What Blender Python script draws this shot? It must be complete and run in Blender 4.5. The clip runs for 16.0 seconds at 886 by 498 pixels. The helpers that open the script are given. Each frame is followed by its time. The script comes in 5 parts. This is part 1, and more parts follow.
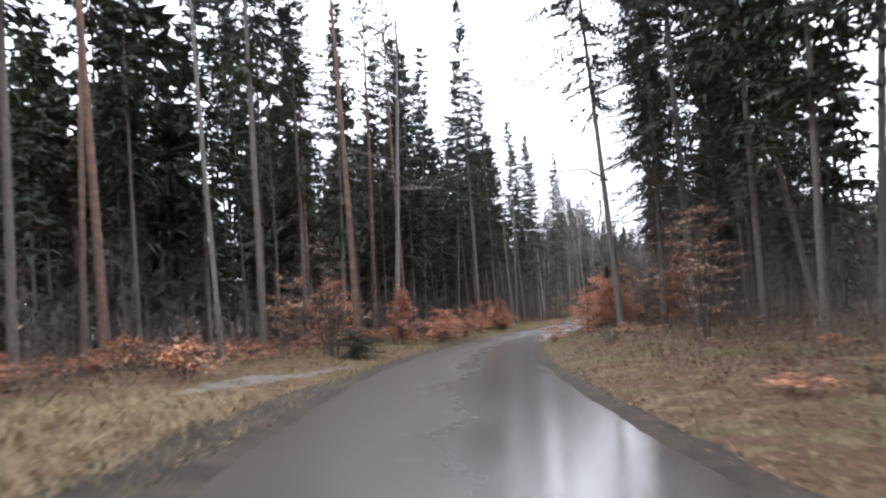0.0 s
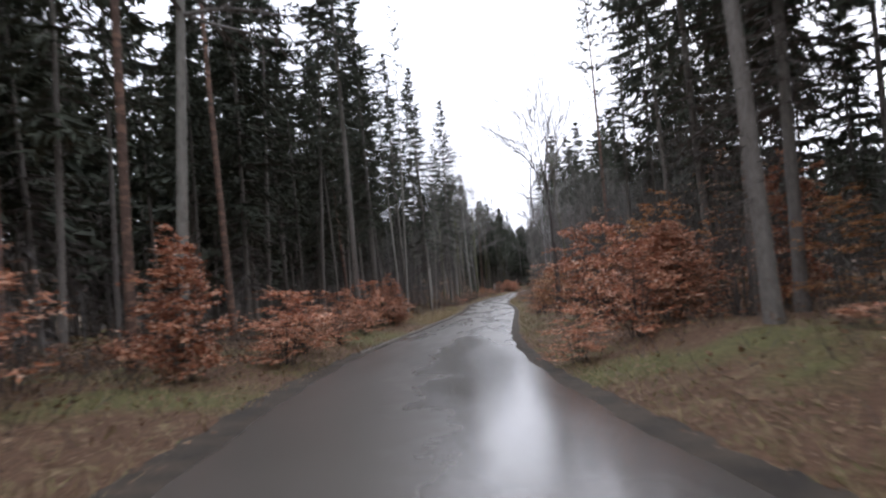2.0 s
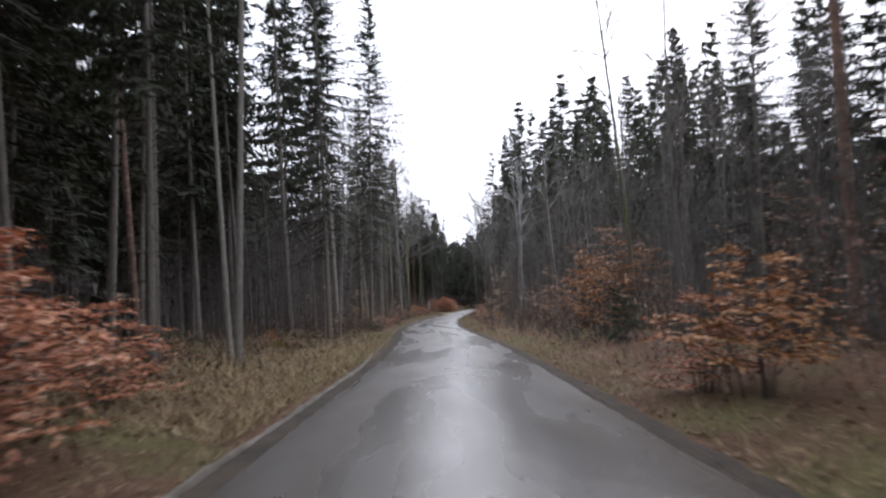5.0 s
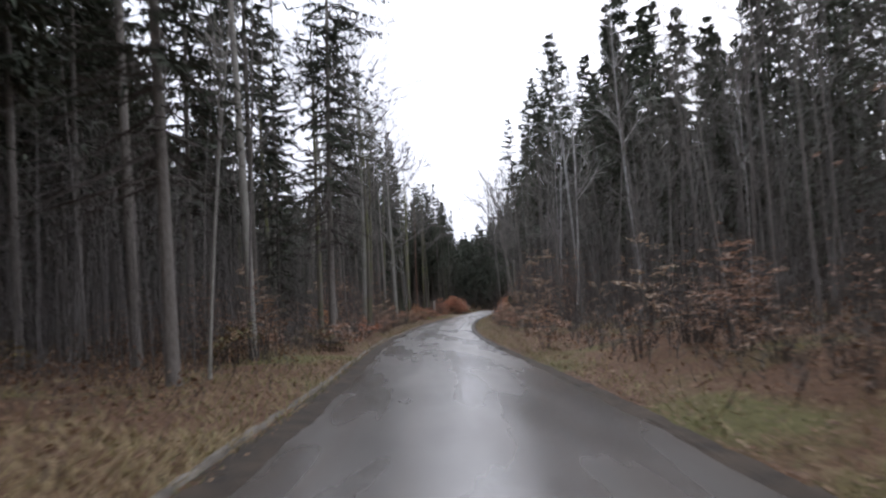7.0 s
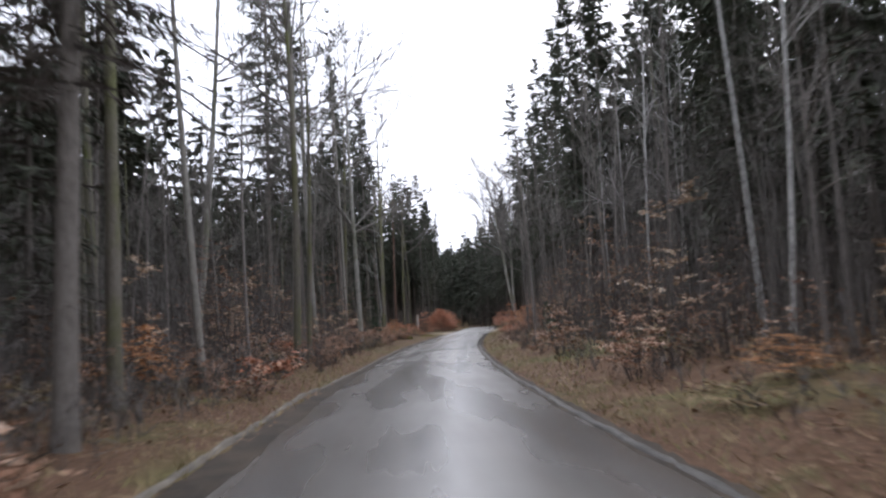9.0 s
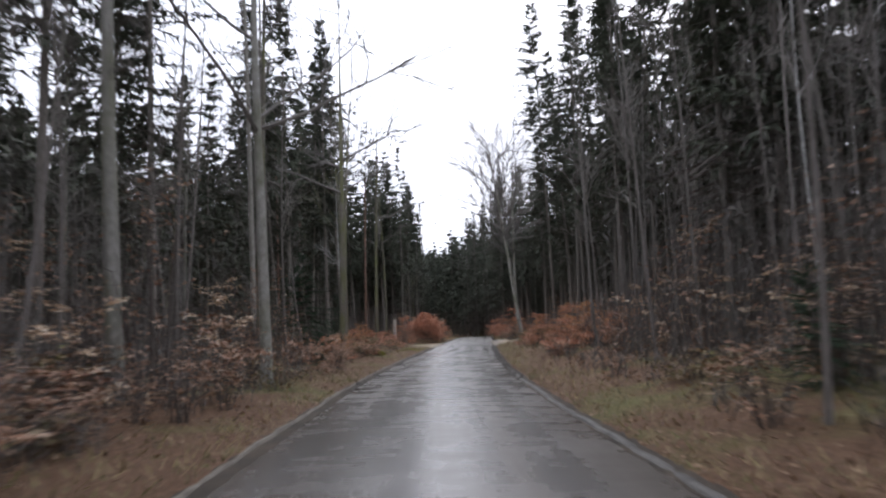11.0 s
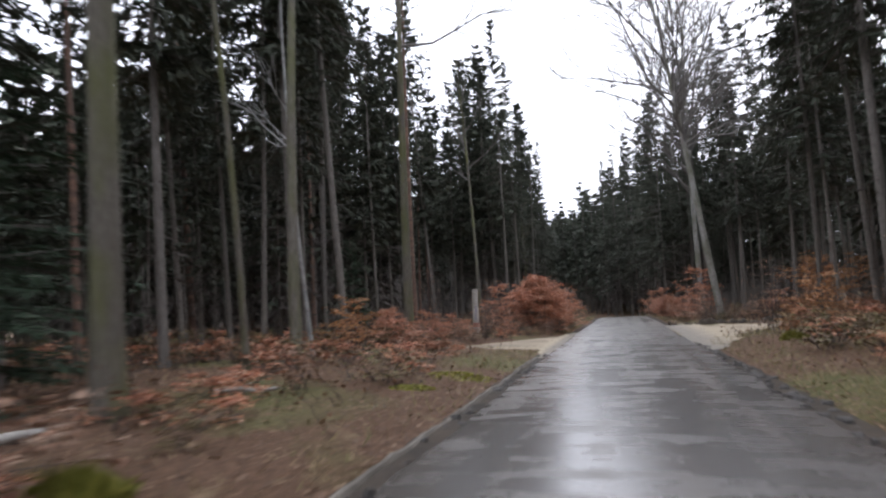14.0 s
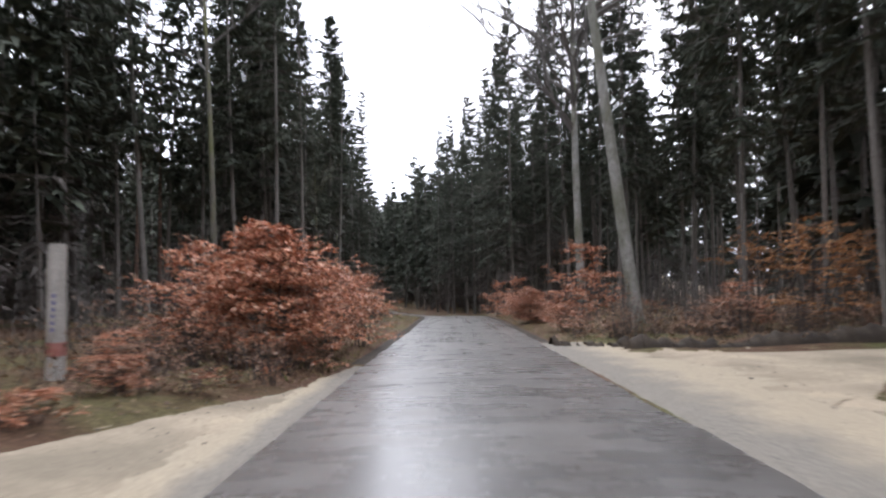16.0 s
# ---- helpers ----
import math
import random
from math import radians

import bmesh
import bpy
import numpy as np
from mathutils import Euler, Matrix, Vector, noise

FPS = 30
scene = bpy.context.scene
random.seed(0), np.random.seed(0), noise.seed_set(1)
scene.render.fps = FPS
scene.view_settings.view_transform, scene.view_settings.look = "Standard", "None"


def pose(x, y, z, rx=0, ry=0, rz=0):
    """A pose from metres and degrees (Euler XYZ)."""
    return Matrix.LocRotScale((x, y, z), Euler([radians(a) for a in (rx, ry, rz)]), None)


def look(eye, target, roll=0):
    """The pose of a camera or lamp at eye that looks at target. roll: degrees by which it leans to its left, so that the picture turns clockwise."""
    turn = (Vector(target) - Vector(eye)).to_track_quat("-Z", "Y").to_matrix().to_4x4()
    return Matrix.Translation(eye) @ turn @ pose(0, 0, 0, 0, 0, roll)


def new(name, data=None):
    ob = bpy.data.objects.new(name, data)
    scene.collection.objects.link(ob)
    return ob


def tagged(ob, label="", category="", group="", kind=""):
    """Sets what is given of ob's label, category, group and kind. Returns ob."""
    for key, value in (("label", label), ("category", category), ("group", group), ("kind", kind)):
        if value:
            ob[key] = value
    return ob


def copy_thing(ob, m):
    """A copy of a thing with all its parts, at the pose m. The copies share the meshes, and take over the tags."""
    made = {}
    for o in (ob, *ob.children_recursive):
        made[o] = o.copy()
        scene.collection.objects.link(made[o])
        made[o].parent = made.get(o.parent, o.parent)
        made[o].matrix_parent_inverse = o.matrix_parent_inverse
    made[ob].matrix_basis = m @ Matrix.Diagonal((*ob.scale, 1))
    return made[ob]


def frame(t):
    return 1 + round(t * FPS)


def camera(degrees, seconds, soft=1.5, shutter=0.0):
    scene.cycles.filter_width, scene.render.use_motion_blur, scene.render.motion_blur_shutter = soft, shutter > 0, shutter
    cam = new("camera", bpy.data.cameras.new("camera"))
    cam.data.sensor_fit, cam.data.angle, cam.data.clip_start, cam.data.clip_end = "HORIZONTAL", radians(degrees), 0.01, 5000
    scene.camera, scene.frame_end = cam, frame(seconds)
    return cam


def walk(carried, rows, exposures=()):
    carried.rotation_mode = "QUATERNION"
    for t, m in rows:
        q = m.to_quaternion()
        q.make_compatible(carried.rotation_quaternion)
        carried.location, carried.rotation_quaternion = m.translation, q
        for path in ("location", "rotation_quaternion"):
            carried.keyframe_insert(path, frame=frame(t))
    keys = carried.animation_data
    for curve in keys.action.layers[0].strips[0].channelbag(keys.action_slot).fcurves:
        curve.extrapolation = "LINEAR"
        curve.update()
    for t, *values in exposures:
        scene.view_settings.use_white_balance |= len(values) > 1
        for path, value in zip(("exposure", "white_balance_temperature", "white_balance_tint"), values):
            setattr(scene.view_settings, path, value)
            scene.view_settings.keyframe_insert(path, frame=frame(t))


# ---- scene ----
cam = camera(68.2, 16.0, soft=2.3, shutter=0.4)

# Lie of the road: its fall along y, and its centre line x(y).
ROAD_Y = [-170, -130, -110.3, -105, -100, -95, -90, -85, -80, -75, -70, -65, -60, -55, -50, -45, -40, -35, -30, -25, -20,
          -15, -10, -5, 0, 5, 10, 15, 20, 25, 30, 35, 40, 50, 60, 80, 100, 120, 134, 160, 200, 300, 800]
ROAD_X = [45, 25.5, 17.3, 14.9, 12.9, 11.1, 9.5, 8.25, 7.3, 6.65, 6.2, 5.85, 5.4, 5.05, 4.7, 4.25, 3.78, 3.17, 2.52, 1.88, 1.35,
          0.9, 0.55, 0.3, 0.1, 0, 0, 0.1, 0.25, 0.4, 0.55, 0.7, 0.9, 1.3, 1.75, 2.4, 1.1, -2.4, -5.8, -14, -28, -68, -68]
FINE_Y = np.arange(-172.0, 802.0, 0.5)
slope = np.where(FINE_Y < -95, 0.060, np.where(FINE_Y > 5, 0.037, 0.060 - 0.023 * (FINE_Y + 95) / 100))
slope = slope + 0.03 * np.clip((FINE_Y - 74) / 12, 0, 1) - 0.065 * np.clip((FINE_Y - 100) / 50, 0, 1)
FINE_Z = -np.cumsum(slope) * 0.5
FINE_Z = FINE_Z - np.interp(0.0, FINE_Y, FINE_Z)
kernel = np.exp(-0.5 * (np.arange(-16, 17) / 6.0) ** 2)
FINE_X = np.convolve(np.pad(np.interp(FINE_Y, ROAD_Y, ROAD_X), 16, mode="edge"), kernel / kernel.sum(), mode="valid")


def road_z(y):
    return np.interp(y, FINE_Y, FINE_Z)


def road_x(y):
    return np.interp(y, FINE_Y, FINE_X)


def half_width(y):
    return np.interp(y, [-96, -90, -70, 25, 42], [2.28, 2.12, 1.95, 1.95, 2.1])


# t, x, y, yaw, pitch, roll; the eye stays 1.3 m above the road.
PATH = [
    (0, 17.239, -110.301, 22.53, 2.92, 3.88),
    (0.5, 15.301, -106.119, 20.68, 2.80, 4.60),
    (1, 13.497, -101.891, 17.10, 3.12, 4.05),
    (1.5, 11.872, -97.583, 14.22, 2.40, 5.45),
    (2, 10.337, -93.237, 10.65, 1.19, 4.82),
    (2.5, 8.980, -88.836, 7.66, 2.14, 5.49),
    (3, 7.950, -84.392, 4.97, 2.05, 5.44),
    (3.5, 7.179, -79.940, 3.74, 1.95, 2.64),
    (4, 6.550, -75.502, 3.26, 1.18, 2.29),
    (4.2, 6.352, -73.727, 3.51, 0.80, 1.87),
    (4.7, 5.976, -69.285, 3.93, 2.46, 2.30),
    (5.2, 5.689, -64.844, 4.45, 2.50, 2.20),
    (5.7, 5.385, -60.411, 4.97, 2.54, 1.60),
    (6.3, 4.953, -55.104, 5.33, 2.50, 2.83),
    (6.5, 4.794, -53.337, 5.35, 2.65, 2.20),
    (7, 4.352, -48.920, 4.84, 2.71, 2.98),
    (7.5, 3.872, -44.479, 6.27, 2.71, 1.90),
    (8, 3.373, -39.997, 4.78, 3.24, 2.93),
    (8.5, 2.884, -35.467, 4.97, 3.30, 2.76),
    (9, 2.360, -30.903, 3.18, 4.07, 3.04),
    (9.5, 1.826, -26.324, 3.51, 2.97, 1.90),
    (10, 1.363, -21.722, 2.50, 3.80, 1.98),
    (10.2, 1.193, -19.876, 1.62, 4.06, 2.17),
    (10.7, 0.811, -15.251, 1.74, 4.83, 1.92),
    (11.2, 0.501, -10.609, 1.20, 4.71, 1.83),
    (11.7, 0.267, -5.952, 0.66, 4.59, 1.89),
    (12.3, 0.063, -0.348, -1.55, 4.02, 1.90),
    (12.5, 0.008, 1.522, -1.76, 3.74, 1.77),
    (13, -0.084, 6.201, -2.69, 3.25, 1.82),
    (13.3, -0.096, 9.012, -1.22, 2.79, 3.50),
    (13.5, -0.086, 10.885, 8.03, 3.03, 4.75),
    (14, -0.012, 15.567, 12.81, 3.34, 3.14),
    (14.5, 0.114, 20.240, 9.38, 3.74, 2.48),
    (15, 0.268, 24.903, 4.13, 2.55, 3.38),
    (15.5, 0.369, 29.550, -1.06, 3.89, 1.47),
    (16, 0.345, 34.176, -1.46, 2.12, 0.82),
]
walk(cam, [(t, pose(x, y, float(road_z(y)) + 1.3, 90 + p, 0, w) @ pose(0, 0, 0, 0, 0, -r)) for t, x, y, w, p, r in PATH],
     [(0, 0.45), (0.8, 0.22), (1.6, -0.1), (2.5, -0.2), (4.2, -0.14), (6.3, -0.38), (7.5, -0.2), (8.5, -0.03), (9.5, -0.15), (10.2, -0.24), (12.3, -0.14), (13, -0.1), (13.5, -0.04), (14.5, 0.1), (15.5, 0.36), (16, 0.4)])

# ---- light: an overcast winter sky ----
world = bpy.data.worlds.new("overcast_sky")
scene.world = world
world.use_nodes = True
wn, wl = world.node_tree.nodes, world.node_tree.links
sky = wn.new("ShaderNodeTexSky")
sky.sky_type, sky.sun_disc = "NISHITA", False
sky.sun_elevation, sky.sun_rotation = radians(38), radians(20)
sky.air_density, sky.dust_density = 2.0, 6.0
cloud = wn.new("ShaderNodeMix")
cloud.data_type = "RGBA"
cloud.inputs["Factor"].default_value = 0.9
cloud.inputs["B"].default_value = (23.2, 24.2, 28.0, 1)
wl.new(sky.outputs[0], cloud.inputs["A"])
wl.new(cloud.outputs["Result"], wn["Background"].inputs[0])
wn["Background"].inputs[1].default_value = 0.1
sun = new("sun", bpy.data.lights.new("sun", "SUN"))
sun.data.energy, sun.data.angle, sun.data.color = 0.7, radians(40), (1.0, 0.96, 0.9)
sun.matrix_world = look((-15, 60, 60), (0, 0, 0))


# ---- materials ----
def material(name, rough=0.8, metal=0.0, spec=0.5):
    m = bpy.data.materials.new(name)
    m.use_nodes = True
    b = m.node_tree.nodes["Principled BSDF"]
    b.inputs["Roughness"].default_value, b.inputs["Metallic"].default_value = rough, metal
    b.inputs["Specular IOR Level"].default_value = spec
    return m, m.node_tree.nodes, m.node_tree.links, b


def coords(n, l, scale, kind="Object"):
    tc, mp = n.new("ShaderNodeTexCoord"), n.new("ShaderNodeMapping")
    mp.inputs["Scale"].default_value = scale
    l.new(tc.outputs[kind], mp.inputs["Vector"])
    return mp.outputs[0]


def noise_tex(n, l, vec, scale, detail=5.0, rough=0.6):
    t = n.new("ShaderNodeTexNoise")
    t.inputs["Scale"].default_value, t.inputs["Detail"].default_value, t.inputs["Roughness"].default_value = scale, detail, rough
    l.new(vec, t.inputs["Vector"])
    return t.outputs["Fac"]


def ramp(n, l, fac, stops):
    r = n.new("ShaderNodeValToRGB")
    e = r.color_ramp.elements
    while len(e) < len(stops):
        e.new(0.5)
    for s, (p, c) in zip(e, stops):
        s.position, s.color = p, (*c, 1) if len(c) == 3 else (c[0], c[0], c[0], 1)
    l.new(fac, r.inputs[0])
    return r.outputs[0]


def blend(n, l, fac, a, b, mode="MIX"):
    m = n.new("ShaderNodeMix")
    m.data_type, m.blend_type = "RGBA", mode
    for key, v in (("Factor", fac), ("A", a), ("B", b)):
        if isinstance(v, (int, float)):
            m.inputs[key].default_value = v
        elif isinstance(v, tuple):
            m.inputs[key].default_value = (*v, 1)
        else:
            l.new(v, m.inputs[key])
    return m.outputs["Result"]


def bump(n, l, b, height, strength, distance):
    t = n.new("ShaderNodeBump")
    t.inputs["Strength"].default_value, t.inputs["Distance"].default_value = strength, distance
    l.new(height, t.inputs["Height"])
    l.new(t.outputs[0], b.inputs["Normal"])


def bark(name, dark, light, moss=None, stretch=4.0, patch=None):
    m, n, l, b = material(name, 0.85, spec=0.3)
    v = coords(n, l, (stretch, stretch, 1.0))
    fine = noise_tex(n, l, v, 6.0, 8.0, 0.7)
    c = ramp(n, l, fine, [(0.3, dark), (0.7, light)])
    info = n.new("ShaderNodeObjectInfo")
    c = blend(n, l, ramp(n, l, info.outputs["Random"], [(0.0, (0.0,)), (1.0, (0.45,))]), c, tuple(0.55 * k for k in dark))
    if patch:
        c = blend(n, l, ramp(n, l, noise_tex(n, l, coords(n, l, (1, 1, 3.0)), 2.2, 3.0), [(0.52, (0.0,)), (0.6, (0.9,))]), c, patch)
    if moss:
        c = blend(n, l, ramp(n, l, noise_tex(n, l, coords(n, l, (1, 1, 0.35)), 1.6, 4.0), [(0.42, (0.0,)), (0.62, (0.8,))]), c, moss)
    l.new(c, b.inputs["Base Color"])
    bump(n, l, b, fine, 0.6, 0.02)
    return m


def needles(name, a, c2):
    m, n, l, b = material(name, 0.75, spec=0.18)
    g, info = n.new("ShaderNodeNewGeometry"), n.new("ShaderNodeObjectInfo")
    c = ramp(n, l, g.outputs["Random Per Island"], [(0.0, a), (1.0, c2)])
    c = blend(n, l, ramp(n, l, info.outputs["Random"], [(0.0, (0.0,)), (1.0, (0.5,))]), c, tuple(0.6 * k for k in a))
    l.new(c, b.inputs["Base Color"])
    return m


def leaves(name, stops):
    m, n, l, b = material(name, 0.6, spec=0.35)
    g, info = n.new("ShaderNodeNewGeometry"), n.new("ShaderNodeObjectInfo")
    c = ramp(n, l, g.outputs["Random Per Island"], stops)
    h = n.new("ShaderNodeHueSaturation")
    l.new(ramp(n, l, info.outputs["Random"], [(0.0, (0.75,)), (1.0, (1.1,))]), h.inputs["Value"])
    l.new(c, h.inputs["Color"])
    l.new(h.outputs[0], b.inputs["Base Color"])
    return m


M_SPRUCE = bark("spruce_bark", (0.115, 0.1, 0.088), (0.29, 0.265, 0.235))
M_PALE = bark("pale_bark", (0.2, 0.185, 0.16), (0.42, 0.40, 0.36), stretch=2.5)
M_MOSSY = bark("mossy_bark", (0.12, 0.105, 0.085), (0.27, 0.25, 0.21), moss=(0.13, 0.14, 0.05))
M_BEECH = bark("beech_bark", (0.2, 0.19, 0.17), (0.42, 0.405, 0.375), moss=(0.14, 0.145, 0.09), stretch=1.2)
M_BIRCH = bark("birch_bark", (0.16, 0.155, 0.15), (0.7, 0.69, 0.66), stretch=1.0)
M_PINE = bark("pine_bark", (0.10, 0.065, 0.05), (0.3, 0.2, 0.16), patch=(0.27, 0.16, 0.115))
M_TWIG = bark("twig_bark", (0.07, 0.058, 0.05), (0.16, 0.14, 0.125))
M_STEM = bark("thicket_bark", (0.13, 0.115, 0.105), (0.31, 0.285, 0.265))
M_BOUGH = bark("bough_bark", (0.11, 0.1, 0.092), (0.25, 0.23, 0.215))
M_NEEDLE = needles("spruce_needles", (0.056, 0.064, 0.048), (0.118, 0.13, 0.094))
M_NEEDLE2 = needles("pine_needles", (0.045, 0.06, 0.035), (0.1, 0.115, 0.065))
M_NEEDLE3 = needles("young_spruce_needles", (0.036, 0.06, 0.038), (0.078, 0.118, 0.07))
M_RED = leaves("dry_beech_leaves_red", [(0.0, (0.28, 0.095, 0.05)), (0.5, (0.48, 0.185, 0.095)), (0.82, (0.62, 0.31, 0.18)), (1.0, (0.74, 0.53, 0.39))])
M_ORANGE = leaves("dry_beech_leaves_orange", [(0.0, (0.26, 0.1, 0.03)), (0.5, (0.4, 0.17, 0.06)), (1.0, (0.55, 0.32, 0.15))])
M_PINK = leaves("dry_beech_leaves_pale", [(0.0, (0.19, 0.09, 0.05)), (0.5, (0.31, 0.165, 0.1)), (1.0, (0.52, 0.38, 0.28))])
M_CREAM = leaves("dry_beech_leaves_cream", [(0.0, (0.3, 0.17, 0.09)), (0.5, (0.48, 0.34, 0.22)), (1.0, (0.66, 0.56, 0.43))])
M_BRAMBLE = leaves("bramble_leaves", [(0.0, (0.1, 0.07, 0.035)), (0.5, (0.2, 0.12, 0.06)), (1.0, (0.16, 0.17, 0.06))])
M_LITTER = leaves("fallen_leaves", [(0.0, (0.09, 0.046, 0.024)), (0.6, (0.19, 0.1, 0.052)), (1.0, (0.32, 0.21, 0.125))])
M_GRASS = leaves("dry_grass", [(0.0, (0.2, 0.14, 0.07)), (0.55, (0.42, 0.31, 0.17)), (0.8, (0.34, 0.28, 0.12)), (1.0, (0.17, 0.2, 0.06))])
M_STRAW = leaves("straw_grass", [(0.0, (0.22, 0.15, 0.075)), (0.55, (0.4, 0.3, 0.165)), (1.0, (0.3, 0.25, 0.11))])
M_MOSS = leaves("bright_moss", [(0.0, (0.12, 0.13, 0.02)), (0.6, (0.26, 0.25, 0.04)), (1.0, (0.4, 0.36, 0.08))])
M_GREEN = leaves("green_grass", [(0.0, (0.075, 0.09, 0.025)), (0.6, (0.15, 0.155, 0.05)), (1.0, (0.28, 0.24, 0.11))])


def ground_material():
    m, n, l, b = material("forest_floor", 0.9, spec=0.25)
    v = coords(n, l, (1, 1, 1))
    big, mid, fine = noise_tex(n, l, v, 0.22, 4.0), noise_tex(n, l, v, 1.7, 6.0, 0.7), noise_tex(n, l, v, 14.0, 6.0, 0.75)
    litter = ramp(n, l, fine, [(0.3, (0.05, 0.03, 0.02)), (0.5, (0.115, 0.064, 0.038)), (0.7, (0.215, 0.128, 0.078))])
    straw = ramp(n, l, fine, [(0.3, (0.15, 0.11, 0.06)), (0.7, (0.4, 0.31, 0.18))])
    moss = ramp(n, l, fine, [(0.3, (0.05, 0.06, 0.02)), (0.7, (0.17, 0.18, 0.06))])
    cut = n.new("ShaderNodeSeparateXYZ")
    l.new(v, cut.inputs[0])
    wood = n.new("ShaderNodeMapRange")
    for key, val in (("From Min", -100.0), ("From Max", -80.0), ("To Min", 0.08), ("To Max", 0.14)):
        wood.inputs[key].default_value = val
    l.new(cut.outputs["Y"], wood.inputs["Value"])
    less = n.new("ShaderNodeMath")
    less.operation = "SUBTRACT"
    l.new(mid, less.inputs[0])
    l.new(wood.outputs[0], less.inputs[1])
    c = blend(n, l, ramp(n, l, less.outputs[0], [(0.44, (0.0,)), (0.62, (1.0,))]), litter, straw)
    c = blend(n, l, ramp(n, l, big, [(0.5, (0.0,)), (0.62, (0.7,))]), c, moss)
    l.new(c, b.inputs["Base Color"])
    bump(n, l, b, fine, 0.8, 0.05)
    return m


def asphalt_material():
    """Wet asphalt; its map runs across the lane (x, edges at -1 and 1) and along it in metres (y)."""
    m, n, l, b = material("wet_asphalt", 0.25, spec=0.5)
    v, lane = coords(n, l, (1, 1, 1)), coords(n, l, (1, 1, 1), "UV")
    grain = noise_tex(n, l, v, 110.0, 3.0)
    stain = noise_tex(n, l, v, 0.5, 6.0, 0.65)
    ripple = noise_tex(n, l, coords(n, l, (1.5, 2.4, 1), "UV"), 1.0, 6.0, 0.62)
    streak = noise_tex(n, l, coords(n, l, (3.4, 0.05, 1), "UV"), 1.1, 4.0)
    cut, side = n.new("ShaderNodeSeparateXYZ"), n.new("ShaderNodeMath")
    l.new(lane, cut.inputs[0])
    side.operation = "ABSOLUTE"
    l.new(cut.outputs["X"], side.inputs[0])
    c = ramp(n, l, stain, [(0.3, (0.072, 0.066, 0.062)), (0.7, (0.13, 0.12, 0.113))])
    c = blend(n, l, ramp(n, l, grain, [(0.4, (0.0,)), (0.7, (0.4,))]), c, (0.17, 0.16, 0.15))
    c = blend(n, l, ramp(n, l, streak, [(0.45, (0.0,)), (0.7, (0.5,))]), c, (0.1, 0.08, 0.066))
    c = blend(n, l, ramp(n, l, side.outputs[0], [(0.8, (0.0,)), (1.0, (0.55,))]), c, (0.07, 0.058, 0.048))
    lane_pos, bend = n.new("ShaderNodeMath"), n.new("ShaderNodeMapRange")
    lane_pos.operation = "MULTIPLY_ADD"
    lane_pos.inputs[1].default_value = 1.4
    l.new(stain, lane_pos.inputs[0])
    l.new(cut.outputs["X"], lane_pos.inputs[2])
    for key, val in (("From Min", -84.0), ("From Max", -70.0), ("To Min", 1.0), ("To Max", 0.0)):
        bend.inputs[key].default_value = val
    l.new(cut.outputs["Y"], bend.inputs["Value"])
    # Dark trees mirrored in the left lane, painted into its base colour.
    tree_reflection = n.new("ShaderNodeMath")
    tree_reflection.operation = "MULTIPLY"
    l.new(bend.outputs[0], tree_reflection.inputs[0])
    l.new(ramp(n, l, lane_pos.outputs[0], [(0.5, (0.75,)), (0.95, (0.0,))]), tree_reflection.inputs[1])
    c = blend(n, l, tree_reflection.outputs[0], c, (0.062, 0.05, 0.042))
    dry = n.new("ShaderNodeMapRange")
    for key, val in (("From Min", 26.0), ("From Max", 44.0), ("To Min", 0.0), ("To Max", 0.65)):
        dry.inputs[key].default_value = val
    l.new(cut.outputs["Y"], dry.inputs["Value"])
    c = blend(n, l, dry.outputs[0], c, ramp(n, l, stain, [(0.35, (0.14, 0.13, 0.12)), (0.65, (0.24, 0.225, 0.21))]))
    l.new(c, b.inputs["Base Color"])
    rough_from = n.new("ShaderNodeMapRange")
    for key, val in (("From Min", -16.0), ("From Max", 4.0), ("To Min", 0.1), ("To Max", 1.0)):
        rough_from.inputs[key].default_value = val
    l.new(cut.outputs["Y"], rough_from.inputs["Value"])
    ripple = blend(n, l, rough_from.outputs[0], (0.5, 0.5, 0.5), ripple)
    mix = blend(n, l, 0.4, ripple, blend(n, l, 0.6, stain, streak))
    wet = ramp(n, l, mix, [(0.36, (0.19,)), (0.49, (0.23,)), (0.6, (0.44,))])
    calm = noise_tex(n, l, coords(n, l, (1.7, 0.16, 1), "UV"), 1.0, 3.0, 0.5)
    wet = blend(n, l, rough_from.outputs[0], ramp(n, l, calm, [(0.35, (0.2,)), (0.65, (0.36,))]), wet)
    pool = ramp(n, l, lane_pos.outputs[0], [(0.5, (0.34,)), (0.85, (0.23,)), (1.2, (0.17,))])
    wet = blend(n, l, bend.outputs[0], wet, pool)
    l.new(blend(n, l, dry.outputs[0], wet, (0.3, 0.3, 0.3)), b.inputs["Roughness"])
    bump(n, l, b, ripple, 0.1, 0.012)
    return m


def plain_material(name, a, c, scale=3.0, rough=0.85, fine_scale=30.0):
    m, n, l, b = material(name, rough, spec=0.3)
    v = coords(n, l, (1, 1, 1))
    f, g = noise_tex(n, l, v, fine_scale, 6.0, 0.7), noise_tex(n, l, v, scale, 5.0)
    col = blend(n, l, ramp(n, l, g, [(0.35, (0.0,)), (0.65, (1.0,))]), a, c)
    col = blend(n, l, ramp(n, l, f, [(0.35, (0.5,)), (0.6, (0.0,))]), col, tuple(0.6 * k for k in a))
    l.new(col, b.inputs["Base Color"])
    bump(n, l, b, f, 0.5, 0.02)
    return m


